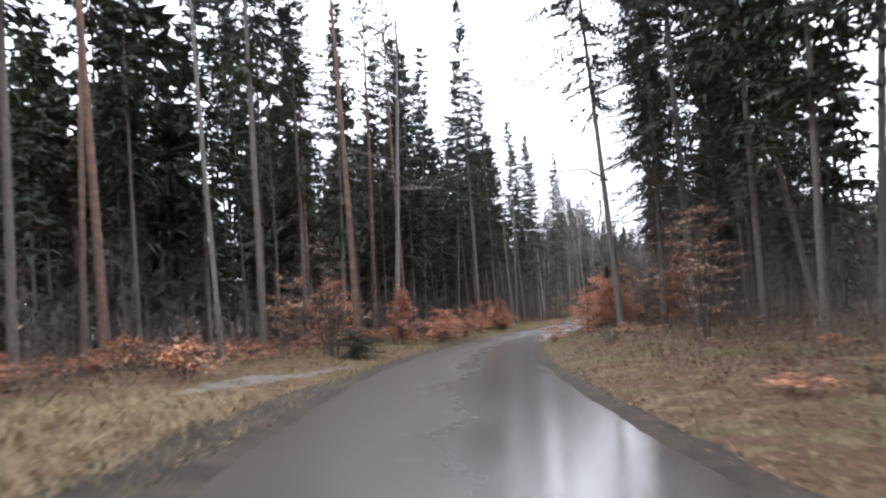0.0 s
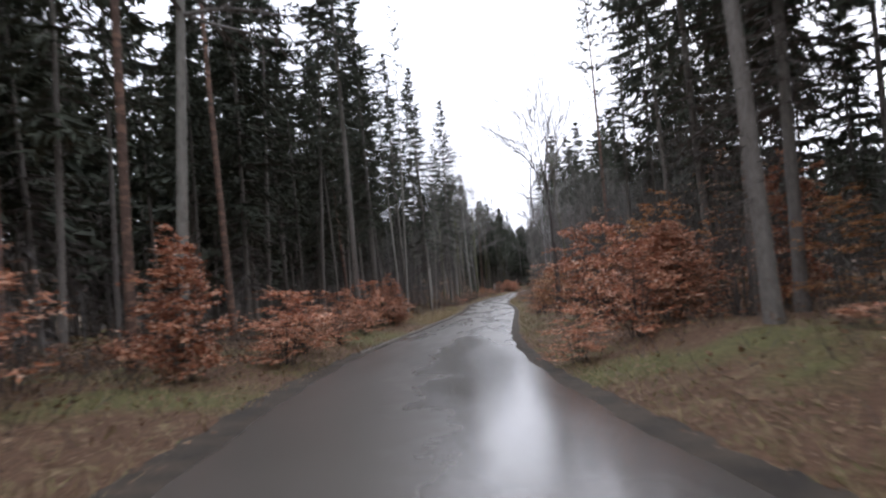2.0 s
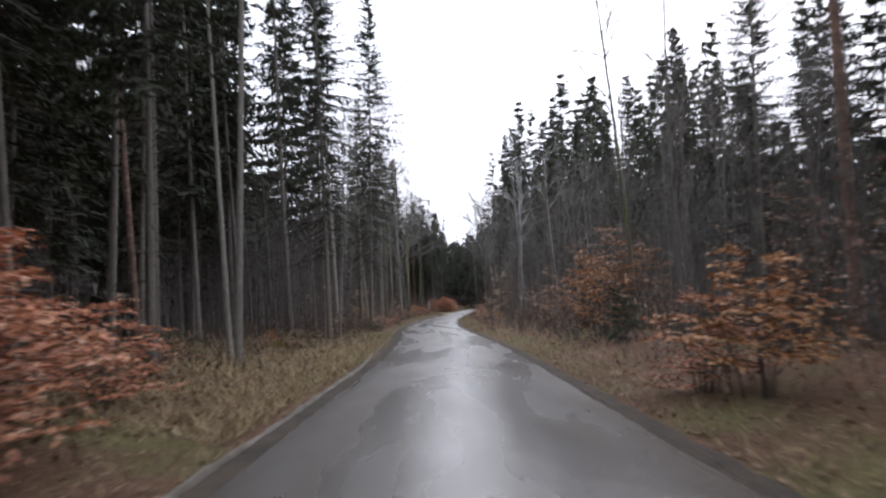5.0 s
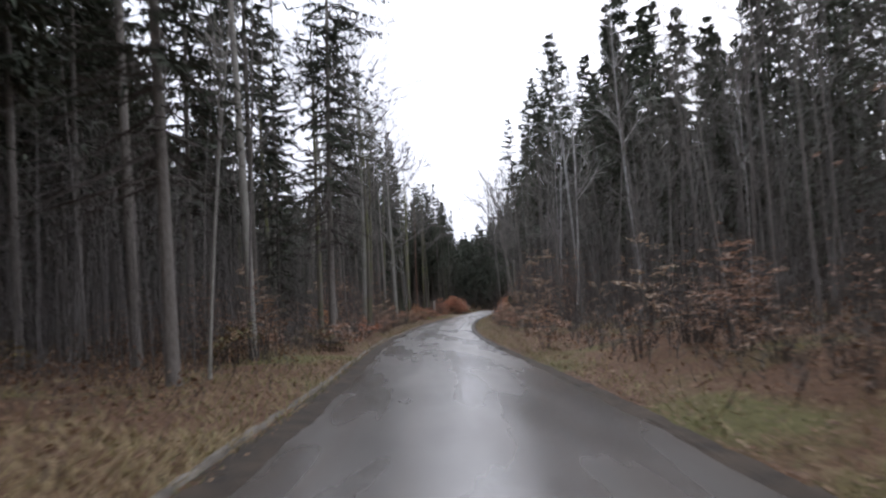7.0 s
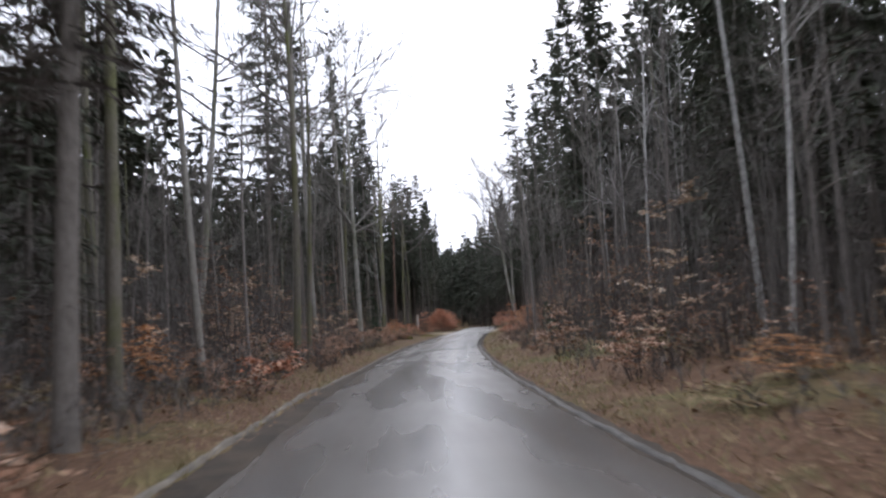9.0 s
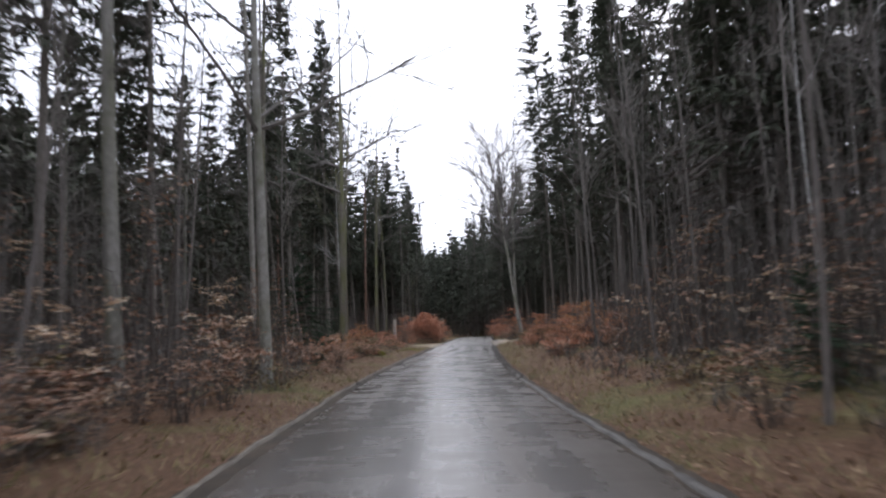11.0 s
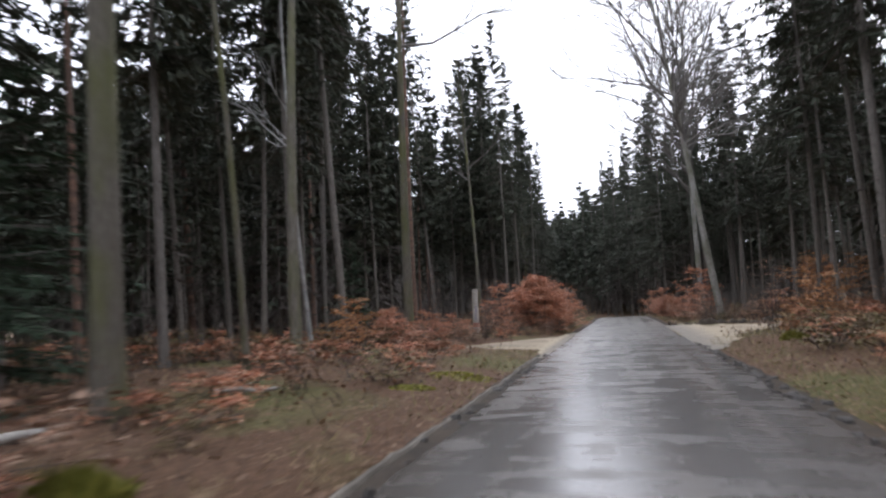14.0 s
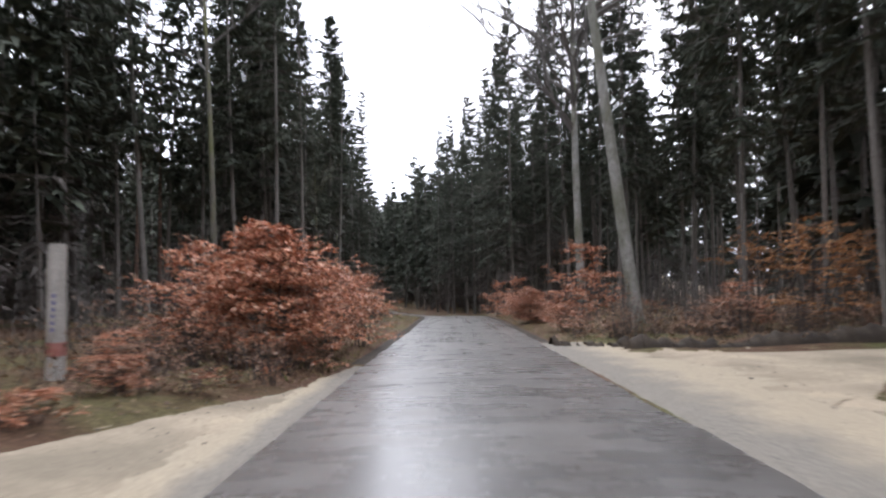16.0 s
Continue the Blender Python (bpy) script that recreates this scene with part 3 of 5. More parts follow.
def boughs(s, rng, line, height, crown_from, spread, whorl, count, stations, twig, width, sparse=0.0, rise=0.0, dead=0.0, top=0.72, gaps=0.0, slots=(1, 2)):
    """Tiers of level spruce boughs: side twigs spread flat along each one, finer twigs hang below it."""
    levels = []
    z = crown_from
    while z < height - 0.2:
        levels.append(z)
        z += whorl * rng.uniform(0.7, 1.3)
    z = np.repeat(levels, count)
    a, ph = rng.uniform(0, 6.28, len(z)), rng.uniform(0, 6.28, 3)
    keep = rng.uniform(size=len(z)) >= sparse
    if gaps:
        keep &= np.sin(a + ph[2] + 0.5 * z) + 0.8 * np.sin(2 * a + ph[1] - 0.9 * z) + 0.5 * np.sin(1.9 * z + ph[0]) > -gaps
    z, a = z[keep], a[keep]
    n = len(z)
    f = (z - crown_from) / (height - crown_from)
    lump = 1 + 0.28 * np.sin(a + ph[0] + 0.45 * z) + 0.22 * np.sin(2 * a + ph[1] - 0.8 * z)
    ln = (spread * np.minimum(1.0, 0.55 + 2.2 * f) * (1 - f) ** top + 0.18) * rng.uniform(0.55, 1.12, n) * lump
    p = along(line, z + rng.uniform(-0.12, 0.12, n))
    up = 0.75 * f**1.5 - 0.16 + rise + rng.normal(size=n) * 0.1
    w = unit(np.stack([np.cos(a), np.sin(a), up], 1))
    sag = 0.2 * (1 - f) + 0.03
    e = p + w * ln[:, None] + np.stack([0 * a, 0 * a, -0.75 * sag * ln], 1)
    s.slot = slots[0]
    s.blades(p, e, 0.02 + 0.022 * ln, unit(np.cross(e - p, rng.normal(size=p.shape))))
    k = stations
    u = (np.arange(k)[None] + rng.uniform(0, 1, (n, k))) / k * 0.88 + 0.12
    q = p[:, None] + w[:, None] * (ln[:, None] * u)[..., None]
    q[..., 2] -= (sag * ln)[:, None] * u**1.6 - 0.25 * (sag * ln)[:, None] * u**5
    across = unit(np.cross(w, [0, 0, 1.0]))[:, None]
    live = (f[:, None] + 0 * u) >= dead * rng.uniform(0.5, 1.3, (n, 1))
    for kind in (-1, 1, 0):
        fwd, down = rng.uniform(0.3, 0.8, u.shape), rng.uniform(-0.1, 0.42, u.shape)
        if kind:
            d = kind * across * rng.uniform(0.7, 1.1, u.shape)[..., None] + w[:, None] * fwd[..., None]
        else:
            d = across * rng.normal(size=u.shape)[..., None] * 0.35 + w[:, None] * (0.9 * fwd)[..., None]
            down = rng.uniform(0.2, 1.1, u.shape)
        d = d + np.stack([0 * u, 0 * u, -down], -1)
        d = unit(d)
        tl = twig * (1.15 - 0.75 * u) * np.minimum(1.0, 0.35 + 0.4 * ln)[:, None] * rng.uniform(0.6, 1.25, u.shape)
        side = unit(np.cross(d, rng.normal(size=d.shape) * 0.45 + [0, 0, 1.0]))
        for slot, ok in ((slots[1], live), (slots[0], ~live & (rng.uniform(size=u.shape) < 0.5))):
            if ok.any():
                s.slot = slot
                wide = width * (1.0 if slot == slots[1] else 0.45) * rng.uniform(0.7, 1.3, int(ok.sum()))
                s.blades(q[ok], q[ok] + d[ok] * tl[ok][:, None], wide, side[ok])


def dead_twigs(s, rng, line, low, high, number, reach):
    """Thin dry branches with finer twigs on the bare lower trunk."""
    z = rng.uniform(low, high, number)
    a = rng.uniform(0, 6.28, number)
    ln = reach * rng.uniform(0.25, 1.0, number) * (0.55 + 0.45 * (z - low) / max(high - low, 0.1))
    p = along(line, z)
    w = unit(np.stack([np.cos(a), np.sin(a), rng.uniform(-0.4, 0.1, number)], 1))
    s.blades(p, p + w * ln[:, None], np.full(number, 0.028), unit(np.cross(w, rng.normal(size=p.shape))))
    for k in (0.35, 0.55, 0.75):
        d = unit(w + rng.normal(size=p.shape) * 0.5 + [0, 0, -0.15])
        q = p + w * (ln * k)[:, None]
        s.blades(q, q + d * (ln * 0.45)[:, None], np.full(number, 0.014), unit(np.cross(d, rng.normal(size=p.shape))))


def needle_sprays(s, rng, starts, ways, lengths, step, size, width, droop):
    """Needle-clad side twigs along each branch of a pine, as thin blades to either side."""
    for p0, w, ln in zip(starts, ways, lengths):
        k = np.arange(0.18 * ln, ln, step)
        if not len(k):
            continue
        k = np.repeat(k, 3) + rng.uniform(-0.5, 0.5, 3 * len(k)) * step
        k = np.maximum(k, 0.02)
        u = k / ln
        p = p0 + w * k[:, None] + np.stack([0 * k, 0 * k, -droop * ln * u**1.5 + 0.12 * ln * u**4], 1)
        across = unit(np.cross(w, [0, 0, 1.0]))
        sign = (np.arange(len(k)) % 3 - 1.0)[:, None]
        d = unit(sign * across * rng.uniform(0.3, 1.0, (len(k), 1)) + w * rng.uniform(0.3, 0.9, (len(k), 1)) + np.array([0, 0, -1.0]) * rng.uniform(-0.5, 0.9, (len(k), 1)))
        ln2 = size * (1.15 - 0.6 * u) * rng.uniform(0.6, 1.3, len(k))
        side = unit(np.cross(d, rng.normal(size=(len(k), 3)) * 0.5 + [0, 0, 1.0]))
        s.blades(p, p + d * ln2[:, None], width * rng.uniform(0.7, 1.3, len(k)), side)


def spruce_shapes(seed, height, radius, crown_from, spread, whorl=0.55, count=6, stations=12, twig=0.5, width=0.05, sparse=0.0, dry=0, sides=8, lean=0.0, dead=0.0, top=0.72, gaps=0.0):
    rng = np.random.default_rng(seed)
    line = trunk_line(rng, height, lean)
    t, br = Shape(), Shape()
    zz = np.concatenate([[0, 0.012, 0.03], np.linspace(0.07, 1, 12)]) if sides > 5 else np.linspace(0, 1, 4)
    t.tube(along(line, zz * height), taper(radius, zz), sides)
    br.slot = 1
    if dry:
        dead_twigs(br, rng, line, 1.4, crown_from + 1.5, dry, 1.7)
    boughs(br, rng, line, height, crown_from, spread, whorl, count, stations, twig, width, sparse, dead=dead, top=top, gaps=gaps)
    return t, br


def pine_shapes(seed, height, radius, crown_from, spread, whorl=0.55, count=5, step=0.24, size=0.5, width=0.11, sparse=0.0, stubs=40, lean=0.0):
    rng = np.random.default_rng(seed)
    line = trunk_line(rng, height, lean)
    t = Shape()
    zz = np.concatenate([[0, 0.012, 0.03], np.linspace(0.07, 1, 12)])
    t.tube(along(line, zz * height), taper(radius, zz), 8)
    br = Shape()
    ph = rng.uniform(0, 6.28, 3)
    lump = lambda a, z: math.sin(a + ph[0] + 0.7 * z) + 0.8 * math.sin(2 * a + ph[1] - 1.3 * z)
    starts, ways, lengths, ends, thick = [], [], [], [], []
    z = crown_from
    while z < height - 0.25:
        f = (z - crown_from) / (height - crown_from)
        reach = spread * (min(1.0, 0.55 + 2.2 * f) * (1 - f) ** 0.6 + 0.06)
        a0 = rng.uniform(0, 6.28)
        for i in range(count):
            if rng.uniform() < sparse:
                continue
            a = a0 + 6.28 * i / count + rng.uniform(-0.6, 0.6)
            ln = reach * rng.uniform(0.4, max(0.55, 1.0 + 0.35 * lump(a, z)))
            w = unit(np.array([math.cos(a), math.sin(a), rng.uniform(0.1, 0.7)]))
            p = along(line, np.array([z + rng.uniform(-0.5, 0.5) * whorl]))[0]
            starts.append(p), ways.append(w), lengths.append(ln)
            ends.append(p + w * ln + [0, 0, -0.14 * ln]), thick.append(0.03 + 0.02 * ln)
        z += whorl * rng.uniform(0.75, 1.25)
    s0, e0 = np.array(starts), np.array(ends)
    br.slot = 1
    br.kites(s0, e0, thick, unit(np.cross(e0 - s0, rng.normal(size=s0.shape))))
    dead_twigs(br, rng, line, 2.0, crown_from + 0.5, stubs, 1.1)
    br.slot = 2
    needle_sprays(br, rng, starts, ways, lengths, step, size, width, 0.05)
    return t, br


def conifer_meshes(bark_mat, needle_mat, **kw):
    t, br = pine_shapes(**kw) if "step" in kw else spruce_shapes(**kw)
    return ("trunk", t.mesh("trunk", bark_mat, True)), ("crown", br.mesh("crown", [bark_mat, M_TWIG, needle_mat]))


def grow(s, rng, p, w, ln, r, level, levels, spread, rise, sides):
    """A limb and, from it, the finer ones."""
    n = (6, 5, 4, 3)[min(level, 3)]
    pts, d = [np.array(p)], np.array(w)
    for _ in range(n - 1):
        d = unit(d + rng.normal(size=3) * 0.16 + [0, 0, rise])
        pts.append(pts[-1] + d * ln / (n - 1))
    pts = np.array(pts)
    s.tube(pts, np.linspace(r, max(r * 0.35, 0.008), n), sides[min(level, 3)], False)
    if level >= levels:
        return
    kids = int(rng.integers(5, 8)) if level < 2 else int(rng.integers(4, 7))
    for i in range(kids):
        k = rng.uniform(0.25, 0.98)
        q = np.array([np.interp(k * (n - 1), range(n), pts[:, a]) for a in range(3)])
        axis = unit(pts[-1] - pts[0])
        side = unit(np.cross(axis, rng.normal(size=3)))
        grow(s, rng, q, unit(axis + side * spread * rng.uniform(0.6, 1.3)), ln * rng.uniform(0.4, 0.65), r * 0.45, level + 1, levels, spread, rise, sides)


def bare_tree_meshes(seed, height, radius, limbs_from, limbs, reach, bark_mat, levels=3, lean=0.0, steep=0.7, bend=0.3):
    rng = np.random.default_rng(seed)
    line = trunk_line(rng, height, lean, bend)
    t, br = Shape(), Shape()
    zz = np.concatenate([[0, 0.012, 0.03], np.linspace(0.07, 1, 12)])
    t.tube(along(line, zz * height), taper(radius, zz, 0.9), 9)
    for i in range(limbs):
        z = rng.uniform(limbs_from, height * 0.97)
        f = (z - limbs_from) / (height - limbs_from)
        a = 2.4 * i + rng.uniform(-0.5, 0.5)
        p = along(line, np.array([z]))[0]
        ln = reach * (1 - 0.6 * f) * rng.uniform(0.6, 1.15)
        grow(br, rng, p, unit(np.array([math.cos(a), math.sin(a), steep * rng.uniform(0.5, 1.4)])), ln, max(0.012, radius * 0.33 * (1 - 0.7 * f)), 1, levels, 0.75, 0.05, (6, 4, 3, 3))
    return ("trunk", t.mesh("trunk", bark_mat, True)), ("crown", br.mesh("crown", bark_mat if radius < 0.1 else M_BOUGH))


def leaf_sprays(s, rng, starts, ends, per, leaf, plain=False):
    for p, e in zip(starts, ends):
        k = np.linspace(0.15, 1.02, per) + rng.uniform(-0.03, 0.03, per)
        q = p + (e - p) * k[:, None]
        w = unit(e - p)
        across = unit(np.cross(w, [0.05, 0.02, 1.0]))
        sign = np.where(np.arange(per) % 2, 1.0, -1.0)[:, None]
        d = unit(sign * across + 0.6 * w + rng.normal(size=(per, 3)) * 0.45 + [0, 0, -0.25])
        size = leaf * rng.uniform(0.6, 1.3, per)
        side = unit(np.cross(d, rng.normal(size=(per, 3)) * 0.55 + [0, 0, 1.0]))
        (s.blades if plain else s.kites)(q, q + d * size[:, None], size * 0.62, side)


def shrub_meshes(seed, width, height, low, twigs, per, leaf_mat, leaf=0.078, cone=0.5, stems=6, plain=False):
    """A young beech that holds its dry leaves: thin stems, level twigs, a leaf at each joint."""
    rng = np.random.default_rng(seed)
    st, main = Shape(), Shape()
    lines = []
    for i in range(stems):
        a, out = 2.4 * i + rng.uniform(-0.4, 0.4), (0.0 if i == 0 else rng.uniform(0.3, 0.9)) * width * 0.38
        top = height * (1.0 if i == 0 else rng.uniform(0.5, 0.9))
        z = np.linspace(0, 1, 6)
        foot = 0.35 * out
        line = np.stack([math.cos(a) * (foot + (out - foot) * z**1.3) + 0.03 * np.sin(5 * z + i), math.sin(a) * (foot + (out - foot) * z**1.3) + 0.03 * np.cos(4 * z), top * z], 1)
        (st if i else main).tube(line, np.linspace(0.009 + 0.005 * height, 0.004, 6), 5, False)
        lines.append(line)
    starts, ends = [], []
    for _ in range(twigs):
        line = lines[int(rng.integers(len(lines)))] if rng.uniform() < 0.6 else lines[0]
        top = line[-1, 2]
        z = low + (top - low) * rng.uniform(0.0, 1.0) ** 0.85
        p = along(line, np.array([z]))[0]
        f = (z - low) / max(height - low, 0.1)
        a = rng.uniform(0, 6.28)
        ln = 0.5 * width * ((1 - f) ** cone * min(1.0, 0.75 + f) + 0.1) * rng.uniform(0.35, 1.1)
        e = p + np.array([math.cos(a) * ln, math.sin(a) * ln, ln * rng.uniform(-0.15, 0.55)])
        lim = 0.52 * width
        rad = math.hypot(e[0], e[1])
        if rad > lim:
            e[:2] *= lim / rad
        st.tube([p, e] if plain else [p, 0.5 * (p + e) + [0, 0, 0.05 * ln], e], [0.008, 0.003] if plain else [0.008, 0.006, 0.003], 3, False)
        for q in (0.35, 0.6, 0.8, 1.0):
            b = p + (e - p) * q
            for sgn in (1, -1):
                t = a + sgn * rng.uniform(0.3, 1.0)
                l2 = rng.uniform(0.18, 0.42) * min(1.0, 0.5 + width / 5)
                starts.append(b), ends.append(b + np.array([math.cos(t) * l2, math.sin(t) * l2, l2 * rng.uniform(-0.3, 0.35)]))
    st.slot = 1
    leaf_sprays(st, rng, starts, ends, per, leaf, plain)
    return ("stem", main.mesh("stem", M_TWIG)), ("crown", st.mesh("crown", [M_TWIG, leaf_mat]))


def thing(name, parts, label, category, group=""):
    ob = new(name)
    ob.empty_display_size = 0.3
    for part_name, me in parts:
        part = child(part_name, me, ob)
        if part_name == "crown":
            tagged(part, kind="stuff")
    return tagged(ob, label, category, group)


def stand(x, y, turn=0.0, scale=1.0, tall=1.0, lean=(0.0, 0.0), sink=0.06):
    return Matrix.Translation((x, y, float(ground_z(x, y)) - sink)) @ Euler((lean[0], lean[1], turn)).to_matrix().to_4x4() @ Matrix.Diagonal((scale, scale, scale * tall, 1))


def put(model, m):
    """The model itself on its first call, a copy after that."""
    ob, used = model
    if used:
        made = copy_thing(ob, Matrix.Identity(4))
        made.matrix_basis = m
    else:
        ob.matrix_basis = m
        model[1] = made = ob
    model[1] = True
    return made


def conifer(name, label, group, **kw):
    return [thing(name, conifer_meshes(**kw), label, "tree", group), False]


SPR = "spruces of the forest"
TALL_SIZES = [(25, 0.17, 9.5, 2.9), (23, 0.14, 8, 2.6), (26, 0.18, 11, 3.1), (21, 0.12, 6.5, 2.5), (24, 0.15, 7.5, 3.2)]
FULL_SIZES = [(22, 0.16, 2.5, 3.5), (17, 0.13, 1.2, 3.0), (25, 0.18, 4.5, 3.7)]


def spruces(sizes, seed, label, fine, **kw):
    look_of = dict(whorl=0.5, count=8, stations=11, twig=0.58, width=0.078) if fine else dict(whorl=0.6, count=8, stations=6, twig=0.85, width=0.15)
    return [conifer("spruce_tree", label, SPR, seed=seed + i, height=h, radius=r, crown_from=c, spread=w, bark_mat=M_SPRUCE, needle_mat=M_NEEDLE, **look_of, **kw) for i, (h, r, c, w) in enumerate(sizes)]


TALL_WORDS, FULL_WORDS = "tall spruce with bare grey trunk and dark high crown", "dark green spruce with branches almost to the ground"
TALL, TALL_BACK = (spruces(TALL_SIZES, 20, TALL_WORDS, fine, dry=80, gaps=0.55) for fine in (True, False))
FULL, FULL_BACK = (spruces(FULL_SIZES, 40, FULL_WORDS, fine, dry=20, dead=0.16) for fine in (True, False))
BACK = {id(a): b for a, b in zip(TALL + FULL, TALL_BACK + FULL_BACK)}
YOUNG = [conifer("young_spruce", "young blue-green spruce under the tall trees", "young spruces", seed=50 + i, height=h, radius=r, crown_from=0.25, spread=w, bark_mat=M_SPRUCE, needle_mat=M_NEEDLE3, count=8, whorl=0.3, stations=14, twig=0.36, width=0.045)
         for i, (h, r, w) in enumerate([(6.0, 0.06, 2.3), (3.2, 0.04, 1.3)])]
YOUNG.append(conifer("young_spruce", "small round dark green spruce bush in the grass", "young spruces", seed=53, height=1.15, radius=0.02, crown_from=0.08, spread=0.72, bark_mat=M_SPRUCE, needle_mat=M_NEEDLE3, count=11, whorl=0.085, stations=9, twig=0.3, width=0.03, top=0.45))
PINE = [conifer("pine_tree", "tall pine with reddish upper trunk and thin crown", "pines of the forest", seed=60 + i, height=h, radius=r, crown_from=c, spread=w, bark_mat=M_PINE, needle_mat=M_NEEDLE2, stubs=16, sparse=0.3, count=5, whorl=0.55, step=0.22, size=0.36, width=0.1)
        for i, (h, r, c, w) in enumerate([(24, 0.18, 16, 2.6), (22, 0.16, 13, 2.3)])]
PALE = [conifer("pine_tree", "slender pale-barked pine with a small high crown", "pale pines by the road", seed=70 + i, height=h, radius=r, crown_from=c, spread=w, bark_mat=M_PALE, needle_mat=M_NEEDLE2, stubs=8, sparse=0.35, count=4, whorl=0.55, step=0.22, size=0.36, width=0.09)
        for i, (h, r, c, w) in enumerate([(21, 0.11, 15, 1.5), (23, 0.18, 16.5, 2.2)])]


def bare(name, label, group, **kw):
    return [thing(name, bare_tree_meshes(**kw), label, "tree", group), False]


BARE = "bare deciduous trees"
BROAD = [bare("bare_tree", "leafless broad-crowned tree with grey branching limbs", BARE, seed=80 + i, height=h, radius=r, limbs_from=f, limbs=n, reach=w, bark_mat=M_BEECH, lean=ln)
         for i, (h, r, f, n, w, ln) in enumerate([(19, 0.18, 6, 22, 7.0, 0.0), (21, 0.17, 6, 24, 7.4, 0.03), (21, 0.19, 7, 22, 7.0, 0.02)])]
SLIM = [bare("bare_tree", "slim leafless tree with mossy trunk", BARE, seed=90 + i, height=h, radius=r, limbs_from=f, limbs=n, reach=w, bark_mat=M_MOSSY, levels=2, lean=ln, steep=1.2)
        for i, (h, r, f, n, w, ln) in enumerate([(17, 0.12, 7, 13, 3.4, 0.02), (15, 0.09, 6, 12, 3.0, -0.03), (18, 0.15, 8, 13, 3.6, 0.01)])]
STEMS = [bare("bare_sapling", "thin leafless young tree in a dense stand", "thicket of young trees", seed=100 + i, height=h, radius=r, limbs_from=f, limbs=n, reach=w, bark_mat=M_STEM, levels=3 if i == 1 else 2, lean=ln, steep=1.6, bend=0.25)
         for i, (h, r, f, n, w, ln) in enumerate([(13, 0.055, 3, 14, 1.9, 0.02), (11, 0.045, 2.5, 7, 1.8, -0.03), (14.5, 0.065, 4, 14, 2.1, 0.0), (12, 0.05, 3.5, 9, 1.9, 0.05)])]
BIRCH = [bare("birch_tree", "leafless birch with white peeling bark", "birches", seed=110 + i, height=h, radius=r, limbs_from=f, limbs=n, reach=w, bark_mat=M_BIRCH, levels=2, lean=ln, steep=1.3)
         for i, (h, r, f, n, w, ln) in enumerate([(16, 0.09, 6, 12, 2.4, 0.02), (14, 0.07, 5, 11, 2.0, 0.04)])]
BEECH = [bare("beech_tree", "big leafless beech with smooth grey trunk", "beeches by the crossing", seed=120 + i, height=h, radius=r, limbs_from=f, limbs=n, reach=w, bark_mat=M_BEECH, lean=ln, steep=1.4)
         for i, (h, r, f, n, w, ln) in enumerate([(23, 0.25, 9, 44, 8.0, -0.075), (22, 0.24, 8, 42, 7.6, -0.03)])]
OAK = [bare("oak_tree", "thick mossy trunk with few bare boughs", "big trees on the verge", seed=130 + i, height=h, radius=r, limbs_from=f, limbs=n, reach=w, bark_mat=M_MOSSY, lean=ln, steep=0.5, bend=0.12)
       for i, (h, r, f, n, w, ln) in enumerate([(20, 0.25, 8.5, 9, 4.5, 0.0), (19, 0.19, 7.5, 9, 5.0, 0.0)])]

FORK = [bare("bare_tree", "leafless tree forking low into many steep boughs", BARE, seed=136, height=7.5, radius=0.17, limbs_from=2.9, limbs=11, reach=7.5, bark_mat=M_TWIG, steep=2.7, bend=0.1)]
LEANER = [bare("bare_tree", "thin pale leafless tree leaning over the verge", BARE, seed=141, height=15.0, radius=0.085, limbs_from=7.0, limbs=9, reach=2.4, bark_mat=M_PALE, levels=2, steep=1.4, bend=0.35)]
LARCH = [bare("larch_tree", "bare larch with long thin level boughs", BARE, seed=139, height=20.0, radius=0.17, limbs_from=6.5, limbs=30, reach=4.2, bark_mat=M_PALE, levels=2, steep=0.12, bend=0.15)]

rng = np.random.default_rng(7)
TAKEN = []


def plant(kind, x, y, scale=1.0, tall=1.0, tilt=0.02, turn=None, r=1.2, lean=None):
    m = stand(x, y, rng.uniform(0, 6.28) if turn is None else turn, scale, tall, lean or (rng.normal() * tilt, rng.normal() * tilt))
    TAKEN.append((x, y, r))
    if abs(x - float(road_x(y))) > 9.0:
        kind = BACK.get(id(kind), kind)
    return put(kind, m)


# Trees that stand out beside the road, from the bend to the crossing.
plant(PINE[0], -4.7, -92.9), plant(TALL[1], -9.2, -88.0), plant(TALL[3], -7.0, -88.4), plant(TALL[1], -4.6, -90.4, 0.9)
plant(PINE[0], 3.7, -87.2, 1.0), plant(PINE[1], 0.6, -80.1), plant(LARCH[0], 1.9, -80.2, 1.05), plant(STEMS[2], -2.4, -84.2, 1.1, 1.2)
plant(TALL[0], -11.5, -73.9), plant(TALL[2], -14.5, -73.0), plant(PALE[0], -0.1, -51.9), plant(TALL[3], -2.0, -52.2, 0.95)
plant(PALE[0], -0.9, -50.4, 0.85), plant(TALL[4], -2.5, -51.1), plant(FULL[0], -3.6, -66.5, 0.95), plant(TALL[0], 0.9, -64.9)
plant(FULL[2], -1.6, -37.5, 0.85), plant(FULL[2], -2.2, -24.0, 0.9), plant(TALL[2], -11.7, -49.8)
bough_tree = plant(TALL[0], 13.4, -82.3, 1.0, lean=(0.0, -0.03))
plant(STEMS[2], 10.0, -51.8, 0.95, 0.85), plant(FULL[2], 14.9, -78.9, 0.95), plant(FULL[2], 16.4, -84.8, 1.0), plant(TALL[1], 20.4, -84.2, lean=(0.0, -0.16))
bough = Shape()
